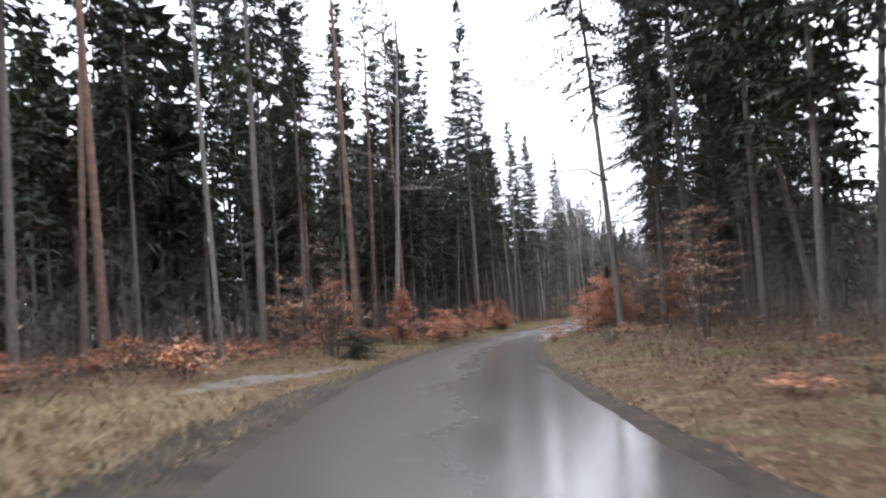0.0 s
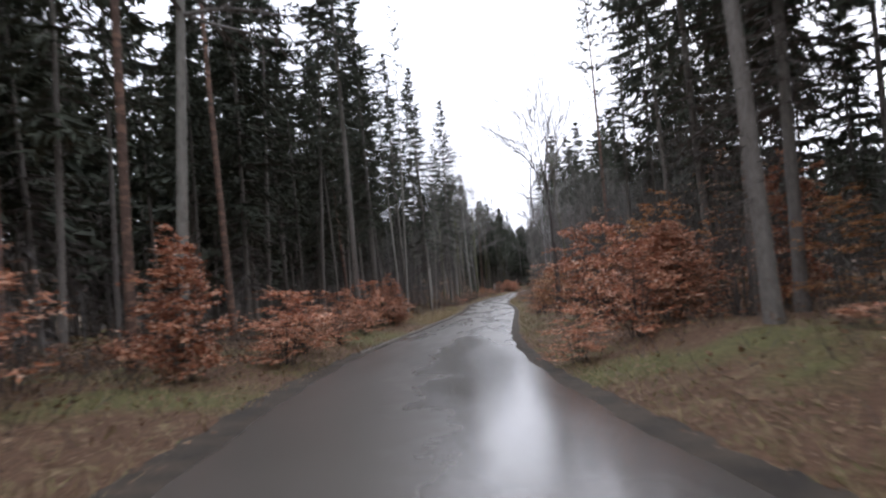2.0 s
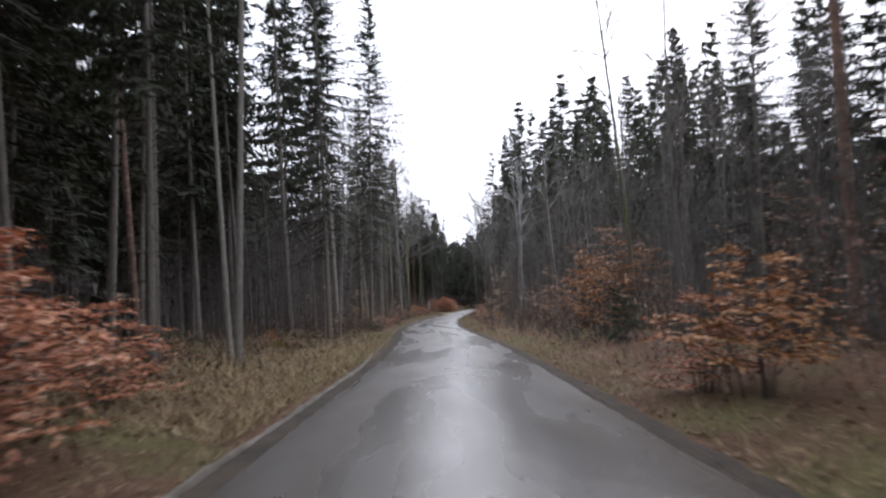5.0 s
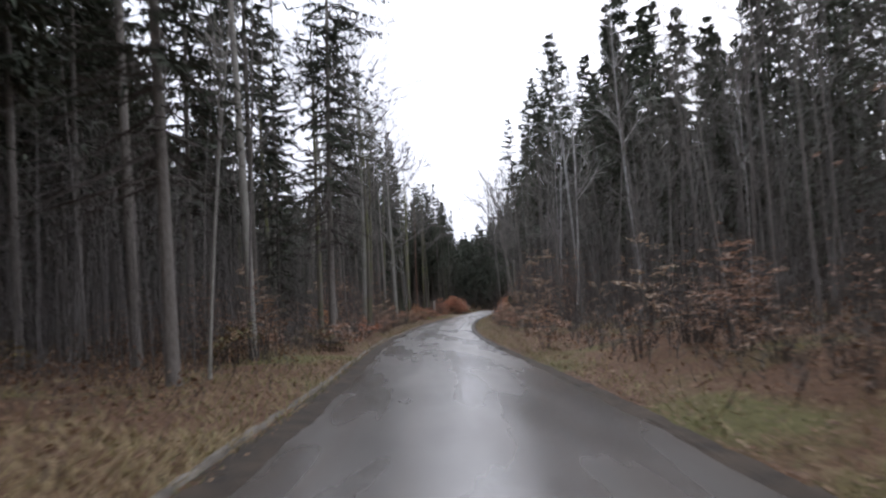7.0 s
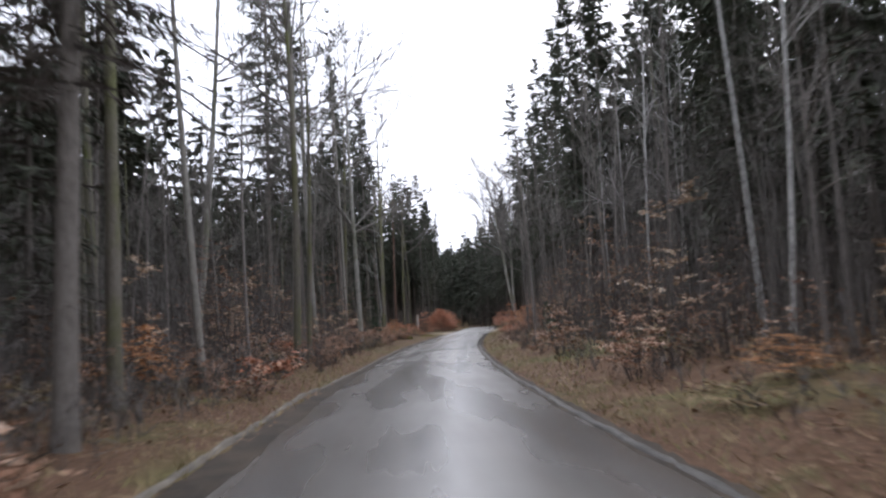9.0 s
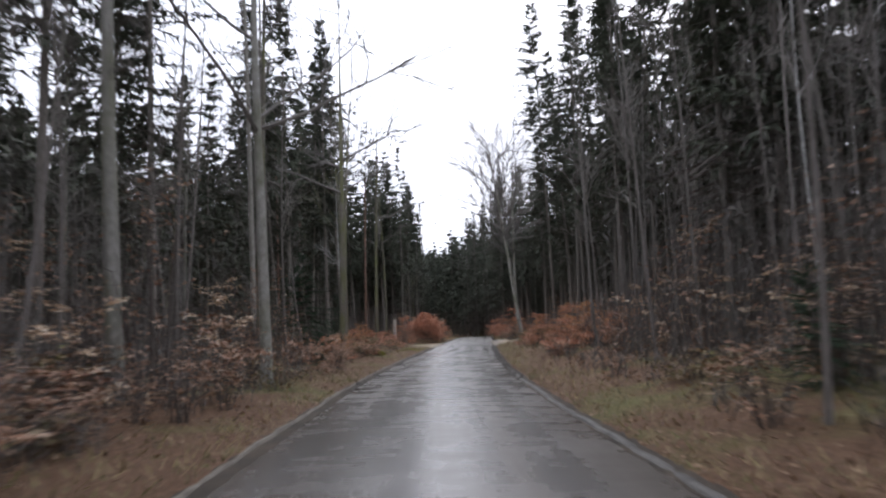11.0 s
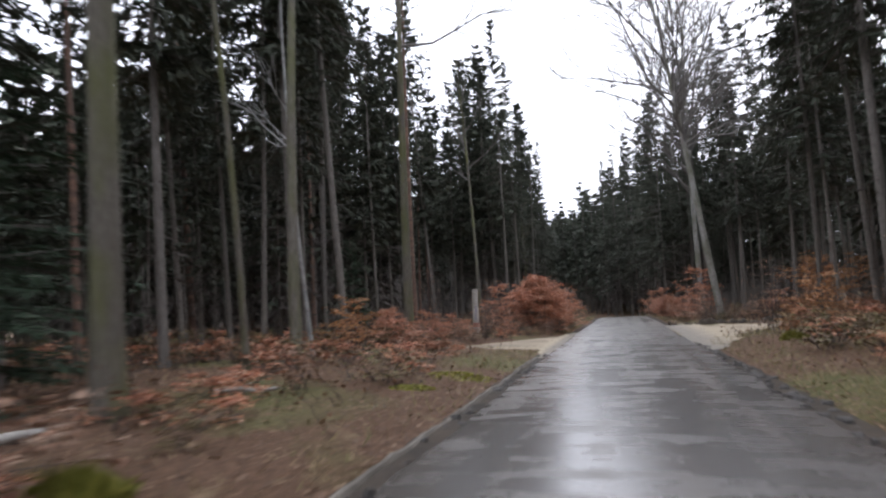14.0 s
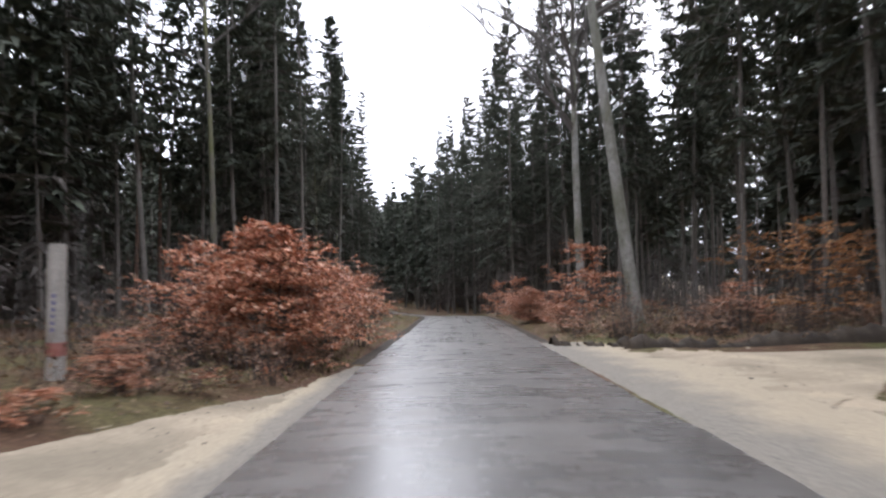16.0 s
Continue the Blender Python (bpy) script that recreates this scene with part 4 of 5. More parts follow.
bough.tube([(13.35, -82.4, 6.75), (12.7, -83.6, 7.15), (11.9, -84.9, 7.0), (11.0, -86.4, 6.2), (10.4, -87.4, 5.5), (10.0, -88.0, 5.2)], [0.05, 0.04, 0.033, 0.026, 0.017, 0.008], 5)
for i in range(16):
    k = 0.3 + 0.042 * i
    p, w = np.array([13.35, -82.4, 7.0]) * (1 - k) + np.array([10.0, -88.0, 5.4 + 1.6 * (1 - k)]) * k, np.random.default_rng(i).normal(size=3) * 0.16
    bough.tube([p, p + w + [-0.1, -0.2, 0.02]], [0.008, 0.003], 3, False)
bough_base = float(road_z(-82.3))
bough_part = child("dead_bough", bough.mesh("dead_bough", M_TWIG), bough_tree, "long bare dead bough over the road")
bough_part.matrix_parent_inverse = bough_tree.matrix_basis.inverted() @ Matrix.Translation((0, 0, bough_base))
plant(FULL[2], 14.4, -73.4, 0.9), plant(FULL[2], 17.2, -71.5, 1.0), plant(FULL[2], 18.6, -85.6, 0.9), plant(PINE[1], 12.9, -53.2, 0.95), plant(FORK[0], 9.8, -63.1), plant(FULL[2], 17.4, -52.2, 0.95), plant(FULL[2], 20.5, -55.5, 1.0), plant(FULL[0], 17.6, -60.0, 0.95), plant(TALL[3], 14.6, -61.5, 0.9), plant(SLIM[1], 10.4, -45.0)
plant(PALE[1], -3.1, -29.8, 1.0, 1.05), plant(TALL[1], -6.1, -36.4), plant(STEMS[0], -5.3, -27.9, 1.15, 1.1, turn=0.0, lean=(0.0, 0.0)), plant(STEMS[1], -2.9, -35.0, 1.0), plant(LEANER[0], -1.3, -36.7, 0.55, 1.3, turn=0.5, lean=(0.0, 0.05))
plant(FULL[2], -7.6, -24.4, 0.95, turn=1.0, lean=(0.0, 0.0)), plant(FULL[2], -8.8, -29.4, 0.9, turn=2.4, lean=(0.01, 0.0)), plant(TALL[2], -5.8, -22.4, 0.95, turn=0.3, lean=(0.0, 0.01)), plant(FULL[2], -14.0, -19.0, 1.0), plant(FULL[0], -16.5, -14.5, 1.1), plant(FULL[2], -12.5, -23.5, 0.8), plant(FULL[0], -13.5, -30.5, 0.95), plant(FULL[2], -10.5, -33.5, 0.85)
plant(LEANER[0], -3.8, -16.8, 1.35, 0.95, turn=2.0, lean=(0.0, 0.05)), plant(PALE[1], -7.0, -16.8, 0.85), plant(OAK[1], -8.2, -13.5), plant(OAK[1], -3.6, -20.6, 0.85)
plant(BROAD[0], -4.0, 3.0, 0.95), plant(BROAD[1], -4.4, -7.6, 1.0), plant(BROAD[2], -5.2, -1.5, 0.95), plant(SLIM[2], -3.5, -10.6), plant(SLIM[0], -4.2, -6.6), plant(STEMS[2], -5.6, 1.7), plant(PALE[0], -5.6, 7.1), plant(SLIM[2], -6.0, 8.5)
plant(STEMS[0], -7.3, 20.2, 1.1, 0.5), plant(SLIM[1], -6.4, 26.7)
plant(STEMS[3], 4.3, -5.6, 1.0, 0.9, lean=(0.0, -0.06)), plant(BIRCH[0], 8.2, -16.8), plant(BIRCH[1], 11.1, -3.0), plant(BIRCH[0], 10.4, -20.6, 1.0, 1.0), plant(BIRCH[0], 8.0, -8.6, 0.9, lean=(0.0, 0.05)), plant(BIRCH[1], 7.7, -19.1), plant(BIRCH[1], 8.6, -2.3)
plant(FULL[0], 9.2, 4.9, 1.05), plant(TALL[3], 7.4, 39.9, 0.98), plant(BIRCH[0], 10.8, -2.5)
plant(OAK[0], -5.7, 22.3), plant(SLIM[2], -6.8, 29.6, 1.2), plant(BIRCH[1], -7.1, 31.2), plant(OAK[1], -5.5, 34.6)
for x, y in ((8.3, 30.9), (7.9, 26.0), (9.2, 22.8), (10.7, 21.8), (7.2, 33.9), (9.2, 33.4), (10.5, 29.4), (9.9, 25.2), (11.1, 56.0), (15.8, 66.0), (15.0, 59.4), (10.1, 42.5)):
    plant(TALL[int(rng.integers(5))], x, y, rng.uniform(0.92, 1.05))
for x, y in ((-13.5, 65.6), (-13.4, 68.3), (-7.6, 67.5), (-12.1, 43.6), (-8.2, 36.3), (-10.2, 29.5), (-10.1, 34.2), (-8.8, 33.8), (-13.8, 46.2), (-15.3, 38.3)):
    plant((PINE[1] if x < -13.3 else TALL[int(rng.integers(5))]), x, y, rng.uniform(0.9, 1.05))
plant(BEECH[0], 6.6, 53.4, turn=0.0, lean=(0.07, -0.1)), plant(BEECH[1], 6.9, 61.6, turn=0.4, lean=(0.0, 0.03)), plant(SLIM[2], -7.6, 58.9, 1.1), plant(FULL[2], -6.6, 106.0, 0.98), plant(FULL[0], -7.8, 68.5, 1.0)
for x, y in ((-17.0, 58.0), (-19.5, 64.5), (-15.5, 52.5), (-21.0, 56.0), (-12.2, 51.5), (-18.0, 70.0), (-23.5, 62.0), (-13.0, 58.5)):
    plant(TALL[int(rng.integers(5))], x, y, rng.uniform(0.9, 1.05))
plant(FULL[2], -15.0, 49.0, 0.95), plant(FULL[0], -18.4, 54.0, 1.1), plant(FULL[2], -14.5, 61.5, 0.9), plant(FULL[0], -19.6, 60.0, 1.15), plant(FULL[2], -16.5, 66.0, 0.95), plant(FULL[0], -21.0, 50.0, 1.1)
plant(YOUNG[0], -7.6, 22.6, 1.15, 0.78), plant(YOUNG[0], -9.6, 21.2, 1.0, 0.9), plant(YOUNG[1], -4.4, 11.7, 0.35), plant(YOUNG[2], 6.2, -91.7, 1.1, 0.85), plant(YOUNG[1], 8.9, -49.5, 0.5), plant(YOUNG[1], 1.6, -63.2, 0.4)
plant(YOUNG[2], 6.0, 20.5, 0.95), plant(YOUNG[2], 4.9, 24.5, 0.9), plant(YOUNG[1], 5.0, -4.0, 0.5), plant(YOUNG[1], -4.3, 10.5, 0.4), plant(YOUNG[0], -9.5, 40.5, 0.7)


def free(x, y, gap):
    return all((x - a) ** 2 + (y - b) ** 2 > max(gap, r) ** 2 for a, b, r in TAKEN if abs(y - b) < 6)


def pick(options):
    w = np.array([o[1] for o in options], float)
    return options[int(rng.choice(len(options), p=w / w.sum()))][0]


def stand_mix(side, y, d):
    """Which trees grow at a place of the wood."""
    if side < 0:
        if y < -70:
            return [(TALL, 5), (PINE, 3.5 if d > 8 else 0.3), (PALE, 0.8), (FULL, 3.0 if d > 10 else 0.1)]
        if y < -38:
            return [(TALL, 6), (PINE, 2.2), (PALE, 1.0), (FULL, 5.0 if d > 8.5 else 0.3)]
        if y < -19:
            return [(TALL, 4), (SLIM, 1.0), (STEMS, 1.0), (FULL, 6.0 if d > 7 else 0.6)]
        if y < 24:
            return [(SLIM, 4), (TALL, 2.5), (BROAD, 0.7), (STEMS, 2.5), (FULL, 2.2 if d > 10 else 0.1)]
        return [(TALL, 8), (PINE, 1), (SLIM, 0.4), (FULL, (1.2 if d > 10.5 else 0.1) if y < 52 else 3)]
    if y < -62:
        return [(TALL, 7), (FULL, 4.0 if d > 10 else 0.15), (PINE, 0.3)]
    if y < 16:
        return [(STEMS, 8), (SLIM, 1.0), (BIRCH, 0.6), (FULL, 3.5 if d > 7.5 else 0.2)] if d < 12 else [(FULL, 7), (TALL, 2)]
    return [(TALL, 9), (SLIM, 0.3), (FULL, (2.5 if d > 11 else 0.1) if y < 78 else 5)]


def young_growth(x, y):
    """How tall the trees are on a younger part of the wood, beside full-grown ones."""
    if x < float(road_x(y)):
        return 1.0
    return float(np.interp(y, [-67, -60, -36, -15, -3], [1.0, 0.44, 0.5, 0.68, 1.0]))


# A dark second row behind the trunks.
for i in range(9):
    plant(FULL[i % 3], -14.0 - 1.6 * (i % 2) - rng.uniform(0, 1.0), 16.0 + 3.6 * i, rng.uniform(0.5, 0.68), 1.0, r=1.6)
# Places kept open: the view along the verges.
for i in range(9):
    plant(FULL[i % 3], float(road_x(83 + 5 * i)) + rng.uniform(4.4, 5.4), 83 + 5 * i, (1.05, 1.3, 0.95)[i % 3], 1.05, r=2.0)
OPEN = [(12.0, -68.5, 4.0), (13.5, -93.5, 3.5), (20.5, -94.0, 3.0), (17.0, -80.5, 2.0), (11.5, -58.5, 3.0), (0.0, -92.0, 4.2), (-2.2, -73.0, 3.6), (-3.5, -44.5, 2.5), (-4.3, -39.5, 1.5), (-8.0, 49.5, 4.5), (-8.5, 57.5, 4.0), (9.5, 56.5, 3.6), (12.5, 62.0, 3.5), (9.0, 66.5, 2.5)]
for side in (-1, 1):
    for _ in range(620):
        y, d = rng.uniform(-112, 122), rng.uniform(7.0, 14.2)
        dense = side > 0 and -62 < y < 16
        x = float(road_x(y)) + side * d
        gap = 1.35 if dense else 2.35
        if (y > 92 and d < 6.5) or track_side(np.array(x), np.array(y)) < 1.5 or not free(x, y, gap) or (x > 3 and d < 7.5 and 16 < y < 40):
            continue
        if any(math.hypot(x - a, y - b) < r for a, b, r in OPEN):
            continue
        kinds = pick(stand_mix(side, y, d))
        low = 1.0
        if kinds is FULL and y < 46:
            low = rng.uniform(0.5, 0.72) if (side > 0 and y < -8) or (side < 0 and (y < -88 or -16 < y < 22)) else rng.uniform(0.7, 0.98)
        if side < 0 and 2 < y < 44 and d > 7.5 and kinds is not STEMS:
            low = min(low, rng.uniform(0.6, 0.86))
        if kinds is not STEMS:
            low = min(low, young_growth(x, y) * rng.uniform(0.85, 1.15))
        if side < 0 and 56 < y < 104 and d < 9 and kinds is not STEMS:
            low = rng.uniform(0.68, 0.86)
        plant(kinds[int(rng.integers(len(kinds)))], x, y, rng.uniform(0.85, 1.08) * low, rng.uniform(0.92, 1.08), 0.022, r=gap)
for _ in range(330):
    y, d = rng.uniform(-60, 16), rng.uniform(5.0, 13)
    x = float(road_x(y)) + d
    if free(x, y, 1.3) and not any(math.hypot(x - a, y - b) < r for a, b, r in OPEN):
        plant(STEMS[int(rng.integers(4))], x, y, rng.uniform(0.7, 1.1) * (0.45 + 0.55 * young_growth(x, y)), rng.uniform(0.9, 1.1), 0.04, r=1.3)
for _ in range(230):
    y, d = rng.uniform(-34, 12), rng.uniform(5.0, 13)
    x = float(road_x(y)) - d
    if free(x, y, 1.2):
        plant(STEMS[int(rng.integers(4))], x, y, rng.uniform(0.6, 1.1), rng.uniform(0.8, 1.05), 0.05, r=1.2)
for model in TALL + FULL + TALL_BACK + FULL_BACK + YOUNG + PINE + PALE + BROAD + SLIM + STEMS + BIRCH + BEECH + OAK + FORK + LARCH + LEANER:
    if not model[1]:
        for ob in [*model[0].children_recursive, model[0]]:
            bpy.data.objects.remove(ob)


def plain_spruce(**kw):
    t, c = spruce_shapes(sides=5, **kw)
    s = Shape()
    s.stamp(t, np.eye(4)), s.stamp(c, np.eye(4))
    return s


def deep_wood():
    """The second rows of the forest, as one piece of stuff."""
    rough = dict(whorl=0.74, count=6, stations=3, twig=1.25, width=0.34)
    tall = [plain_spruce(seed=140 + i, height=h, radius=0.15, crown_from=c, spread=2.9, dry=30, **rough) for i, (h, c) in enumerate([(24, 9), (22, 7.5), (25, 11)])]
    full = [plain_spruce(seed=150 + i, height=h, radius=0.12, crown_from=0.8, spread=3.0, dead=0.4, **rough) for i, h in enumerate((13, 10.5, 15))]
    s, g, spots = Shape(), np.random.default_rng(17), []
    for side in (-1, 1):
        for _ in range(900):
            y, d = g.uniform(-114, 124), g.uniform(14, 30)
            x = float(road_x(y)) + side * d
            if track_side(np.array(x), np.array(y)) < 2.0 or any((x - a) ** 2 + (y - b) ** 2 < 10.5 for a, b in spots):
                continue
            spots.append((x, y))
            if side > 0 and y > 40 and g.uniform() < 0.35:
                continue
            high = 0.52 if side < 0 or y < -58 else (0.25 if y < -12 else 0.75)
            kinds = tall if g.uniform() < high else full
            k = (0.62 if y < 44 else 0.9) if side < 0 and -18 < y < 75 else (0.82 if y < -45 and side < 0 else 1.0) * young_growth(x, y)
            s.stamp(kinds[int(g.integers(3))], stand(x, y, g.uniform(0, 6.28), k * g.uniform(0.85, 1.1), g.uniform(0.9, 1.1), (g.normal() * 0.02, g.normal() * 0.02)))
    return tagged(new("deep_wood", s.mesh("deep_wood", [M_SPRUCE, M_TWIG, M_NEEDLE])), "rows of dark spruces deeper in the forest", "forest", kind="stuff")


deep_wood()


def far_wood(side):
    """The depth of the forest, trunk and boughs of each tree plain, as one piece of stuff."""
    s, g = Shape(), np.random.default_rng(300 + side)
    spots = [(y, 29 + 38 * g.uniform() ** 1.2) for y in g.uniform(-128, 250, 460)]
    spots += [(y, 4.6 + 26 * g.uniform() ** 0.8) for y in g.uniform(122, 260, 330)]
    spots = [(float(road_x(y)) + side * d, y) for y, d in spots]
    if side > 0:
        spots += [(float(road_x(y)) + g.uniform(-14, 14), y) for y in g.uniform(225, 300, 60)]
        spots += [(45 + g.uniform(-50, 50), y) for y in g.uniform(-168, -134, 130)]
        spots += [(g.uniform(17, 32), y) for y in g.uniform(14, 64, 50)]
    else:
        spots += [(float(road_x(y)) - g.uniform(17, 34), y) for y in g.uniform(-38, 6, 80)]
        spots += [(float(road_x(y)) - g.uniform(16, 34), y) for y in g.uniform(-96, -36, 40)]
        spots += [(g.uniform(-42, -22), y) for y in g.uniform(2, 80, 110)]
    spots = [p for p in spots if track_side(np.array(p[0]), np.array(p[1])) > 1.8]
    for x, y in spots:
        h, z = g.uniform(19, 26) if y > 105 else g.uniform(12.5, 19.5) * (0.4 + 0.6 * young_growth(x, y)), float(ground_z(x, y)) - 0.1
        s.slot = 0
        s.tube([(x, y, z), (x + g.normal() * 0.2, y, z + h * 0.5), (x, y, z + h)], [0.19, 0.13, 0.02], 5, False)
        s.slot = 1
        low = h * g.uniform(0.03, 0.25)
        line = np.array([(x, y, z), (x, y, z + h)])
        boughs(s, g, line, z + h, z + low, 3.5, 0.95 if y > 105 else 1.45, 5, 3 if y > 105 else 2, 1.6 if y > 105 else 2.2, 0.4 if y > 105 else 0.85, dead=0.12, slots=(0, 1))
    return tagged(new("far_wood", s.mesh("far_wood", [M_SPRUCE, M_NEEDLE])), "dark depth of spruce forest far behind the road", "forest", kind="stuff")


far_wood(-1), far_wood(1)


def thicket(seed, bands):
    """Thin bare rods and twigs that stand too close to tell apart, as one piece of stuff."""
    s, g = Shape(), np.random.default_rng(seed)
    for side, y0, y1, d0, d1, number, low, high in bands:
        y, d = g.uniform(y0, y1, number), g.uniform(d0, d1, number)
        x = road_x(y) + side * d
        ok = (track_side(x, y) > 1.6) & ~((np.abs(x + 4.2) < 2.4) & (np.abs(y - 46) < 4))
        x, y = x[ok], y[ok]
        n = len(x)
        h = g.uniform(low, high, n) * np.interp(np.abs(x - road_x(y)) - d0, [0, 3.0], [0.45, 1.0])
        foot = np.stack([x, y, ground_z(x, y) - 0.03], 1)
        top = foot + np.stack([g.normal(size=n) * 0.06 * h, g.normal(size=n) * 0.06 * h, h], 1)
        flat = lambda v: unit(np.cross(v, g.normal(size=v.shape)))
        s.blades(foot, top, 0.014 + 0.004 * h, flat(top - foot))
        for _ in range(15):
            k = g.uniform(0.12, 0.97, n)[:, None]
            a = g.uniform(0, 6.28, n)
            w = unit(np.stack([np.cos(a), np.sin(a), g.uniform(0.3, 2.2, n)], 1))
            p = foot + (top - foot) * k
            s.blades(p, p + w * (g.uniform(0.4, 1.0, n) * (0.35 + 0.13 * h))[:, None], g.uniform(0.008, 0.02, n), flat(w))
    return tagged(new("thicket", s.mesh("thicket", M_BOUGH)), "dense brown thicket of thin bare rods and twigs", "thicket", kind="stuff")


thicket(61, [(1, -68, 15, 5.2, 15, 2600, 3.0, 9.5), (-1, -36, 9, 5.4, 16, 1900, 2.0, 8.5), (-1, -28, 6, 3.4, 7.5, 800, 0.6, 1.8), (1, -60, 14, 3.6, 6.5, 700, 0.5, 1.4), (-1, -112, -36, 7.0, 18, 1000, 1.5, 5.0), (1, -108, -68, 8.0, 18, 600, 1.5, 5.0),
             (1, 15, 34, 6.0, 15, 350, 1.2, 3.2), (1, 50, 100, 6.0, 18, 600, 1.2, 4.0), (-1, 44, 100, 5.5, 18, 650, 1.2, 3.8)])


# ---- shrubs ----
def shrub(name, label, group, **kw):
    return [thing(name, shrub_meshes(**kw), label, "shrub", group), False]


B = "dry beech shrubs"
RED = [shrub("beech_shrub", "young beech holding dry rust-red leaves", B, seed=200 + i, width=w, height=h, low=lo, twigs=t, per=11 if i == 2 else 8, leaf_mat=M_RED, leaf=0.074 if i == 2 else 0.08, cone=c, stems=n, plain=i != 1)
       for i, (w, h, lo, t, c, n) in enumerate([(2.3, 2.2, 0.06, 56, 0.5, 8), (1.6, 2.9, 0.12, 110, 1.0, 5), (3.7, 2.85, 0.1, 330, 0.8, 12)])]
ORANGE = [shrub("beech_shrub", "young beech with orange-brown dry leaves in loose layers", B, seed=210 + i, width=w, height=h, low=lo, twigs=t, per=8, leaf_mat=M_ORANGE, cone=c, stems=n)
          for i, (w, h, lo, t, c, n) in enumerate([(3.0, 3.2, 0.5, 46, 0.6, 5), (2.2, 1.9, 0.4, 34, 0.4, 5)])]
PINK = [shrub("beech_shrub", "young beech with sparse pale brown dry leaves", B, seed=220 + i, width=w, height=h, low=lo, twigs=t, per=7, leaf_mat=M_PINK, cone=c, stems=n)
        for i, (w, h, lo, t, c, n) in enumerate([(2.4, 4.0, 0.6, 52, 0.7, 4), (1.6, 1.5, 0.3, 24, 0.5, 5)])]
LOW = [shrub("bramble", "low tangle of brown bramble and dry leaves", "brambles on the verge", seed=230 + i, width=w, height=h, low=0.08, twigs=t, per=4, leaf_mat=m, cone=0.3, stems=7, leaf=0.1, plain=True)
       for i, (w, h, t, m) in enumerate([(1.9, 0.75, 17, M_BRAMBLE), (1.6, 0.6, 16, M_RED), (1.5, 0.9, 12, M_PINK)])]
BRUSH = [shrub("brush", "bare twiggy undergrowth with a few dry leaves", "undergrowth", seed=240 + i, width=w, height=h, low=0.2, twigs=t, per=1, leaf_mat=M_PINK, cone=0.3, stems=9, leaf=0.08, plain=True)
         for i, (w, h, t) in enumerate([(2.2, 2.6, 52), (1.8, 1.7, 38), (2.6, 3.6, 60)])]

LAYERED = [shrub("beech_sapling", "thin beech sapling with a few level sprays of cream-brown leaves", B, seed=250 + i, width=w, height=h, low=0.25, twigs=t, per=9, leaf_mat=M_CREAM, leaf=0.075, cone=0.35, stems=2)
           for i, (w, h, t) in enumerate([(2.2, 3.4, 13), (1.8, 2.2, 10)])]


def bush(kind, x, y, scale=1.0, tall=1.0):
    return put(kind, stand(x, y, rng.uniform(0, 6.28), scale, tall, sink=0.02))


bush(RED[1], 3.4, -82.5), bush(RED[0], 1.4, -85.2, 1.15, 1.15), bush(PINK[1], 0.2, -86.6, 1.6, 1.3), bush(RED[0], 4.1, -79.6, 1.0, 0.75), bush(RED[0], 3.2, -73.9, 0.9, 0.85)
bush(RED[0], 3.4, -77.2, 0.9, 0.75), bush(RED[0], 1.7, -65.7, 0.95), bush(RED[1], 1.9, -62.8, 1.05, 0.85), bush(RED[0], 1.4, -61.4, 0.9), bush(RED[0], 0.6, -60.0, 0.8), bush(RED[0], 0.2, -63.5, 0.9)
bush(RED[0], 11.6, -79.8, 0.9), bush(RED[2], 12.5, -78.2, 0.68, 1.1), bush(RED[0], 11.3, -75.0, 1.1, 1.1), bush(RED[0], 10.6, -70.5, 1.2, 1.15), bush(ORANGE[0], 12.8, -75.2, 0.95, 1.1), bush(RED[0], 10.4, -81.6, 0.55, 0.8)
bush(PINK[0], 16.8, -90.9, 1.3, 0.72), bush(RED[1], 15.5, -76.5, 1.1, 1.2), bush(ORANGE[0], 15.6, -79.5, 0.8)
bush(ORANGE[0], 9.0, -46.4, 0.8, 0.95), bush(RED[0], 8.6, -57.6, 0.75, 0.8), bush(ORANGE[1], 8.9, -58.6, 0.9), bush(ORANGE[1], 9.8, -62.4, 0.9, 1.2), bush(ORANGE[0], 11.8, -67.0, 0.65, 0.9)
bush(PINK[0], 9.9, -43.6, 1.0, 0.9), bush(ORANGE[0], 10.6, -44.3, 0.9, 1.05), bush(ORANGE[0], 9.3, -43.2, 0.8, 1.15), bush(PINK[0], 8.2, -37.9, 0.55, 0.85), bush(ORANGE[1], -2.4, -43.0, 0.28, 1.2), bush(ORANGE[1], 6.2, -22.2, 0.5, 0.6), bush(PINK[1], 5.6, -30.0, 0.8)
bush(RED[2], -2.6, 46.6, 1.0, 0.92), bush(RED[0], -1.9, 49.5, 0.9), bush(RED[0], -1.4, 51.6, 0.85), bush(RED[0], -2.4, 55.0, 0.9), bush(RED[0], -2.6, 59.5, 0.9), bush(RED[0], -4.6, 48.0, 1.0)
bush(RED[0], 6.2, 58.6, 1.25, 1.1), bush(RED[2], 5.0, 63.5, 0.75, 0.75), bush(RED[0], 4.9, 55.6, 0.9, 0.7), bush(RED[0], 5.2, 69.0, 1.0), bush(RED[0], 4.9, 75.0, 1.0), bush(RED[0], -3.2, 65.0, 1.0), bush(RED[0], -3.0, 72.0, 1.0)
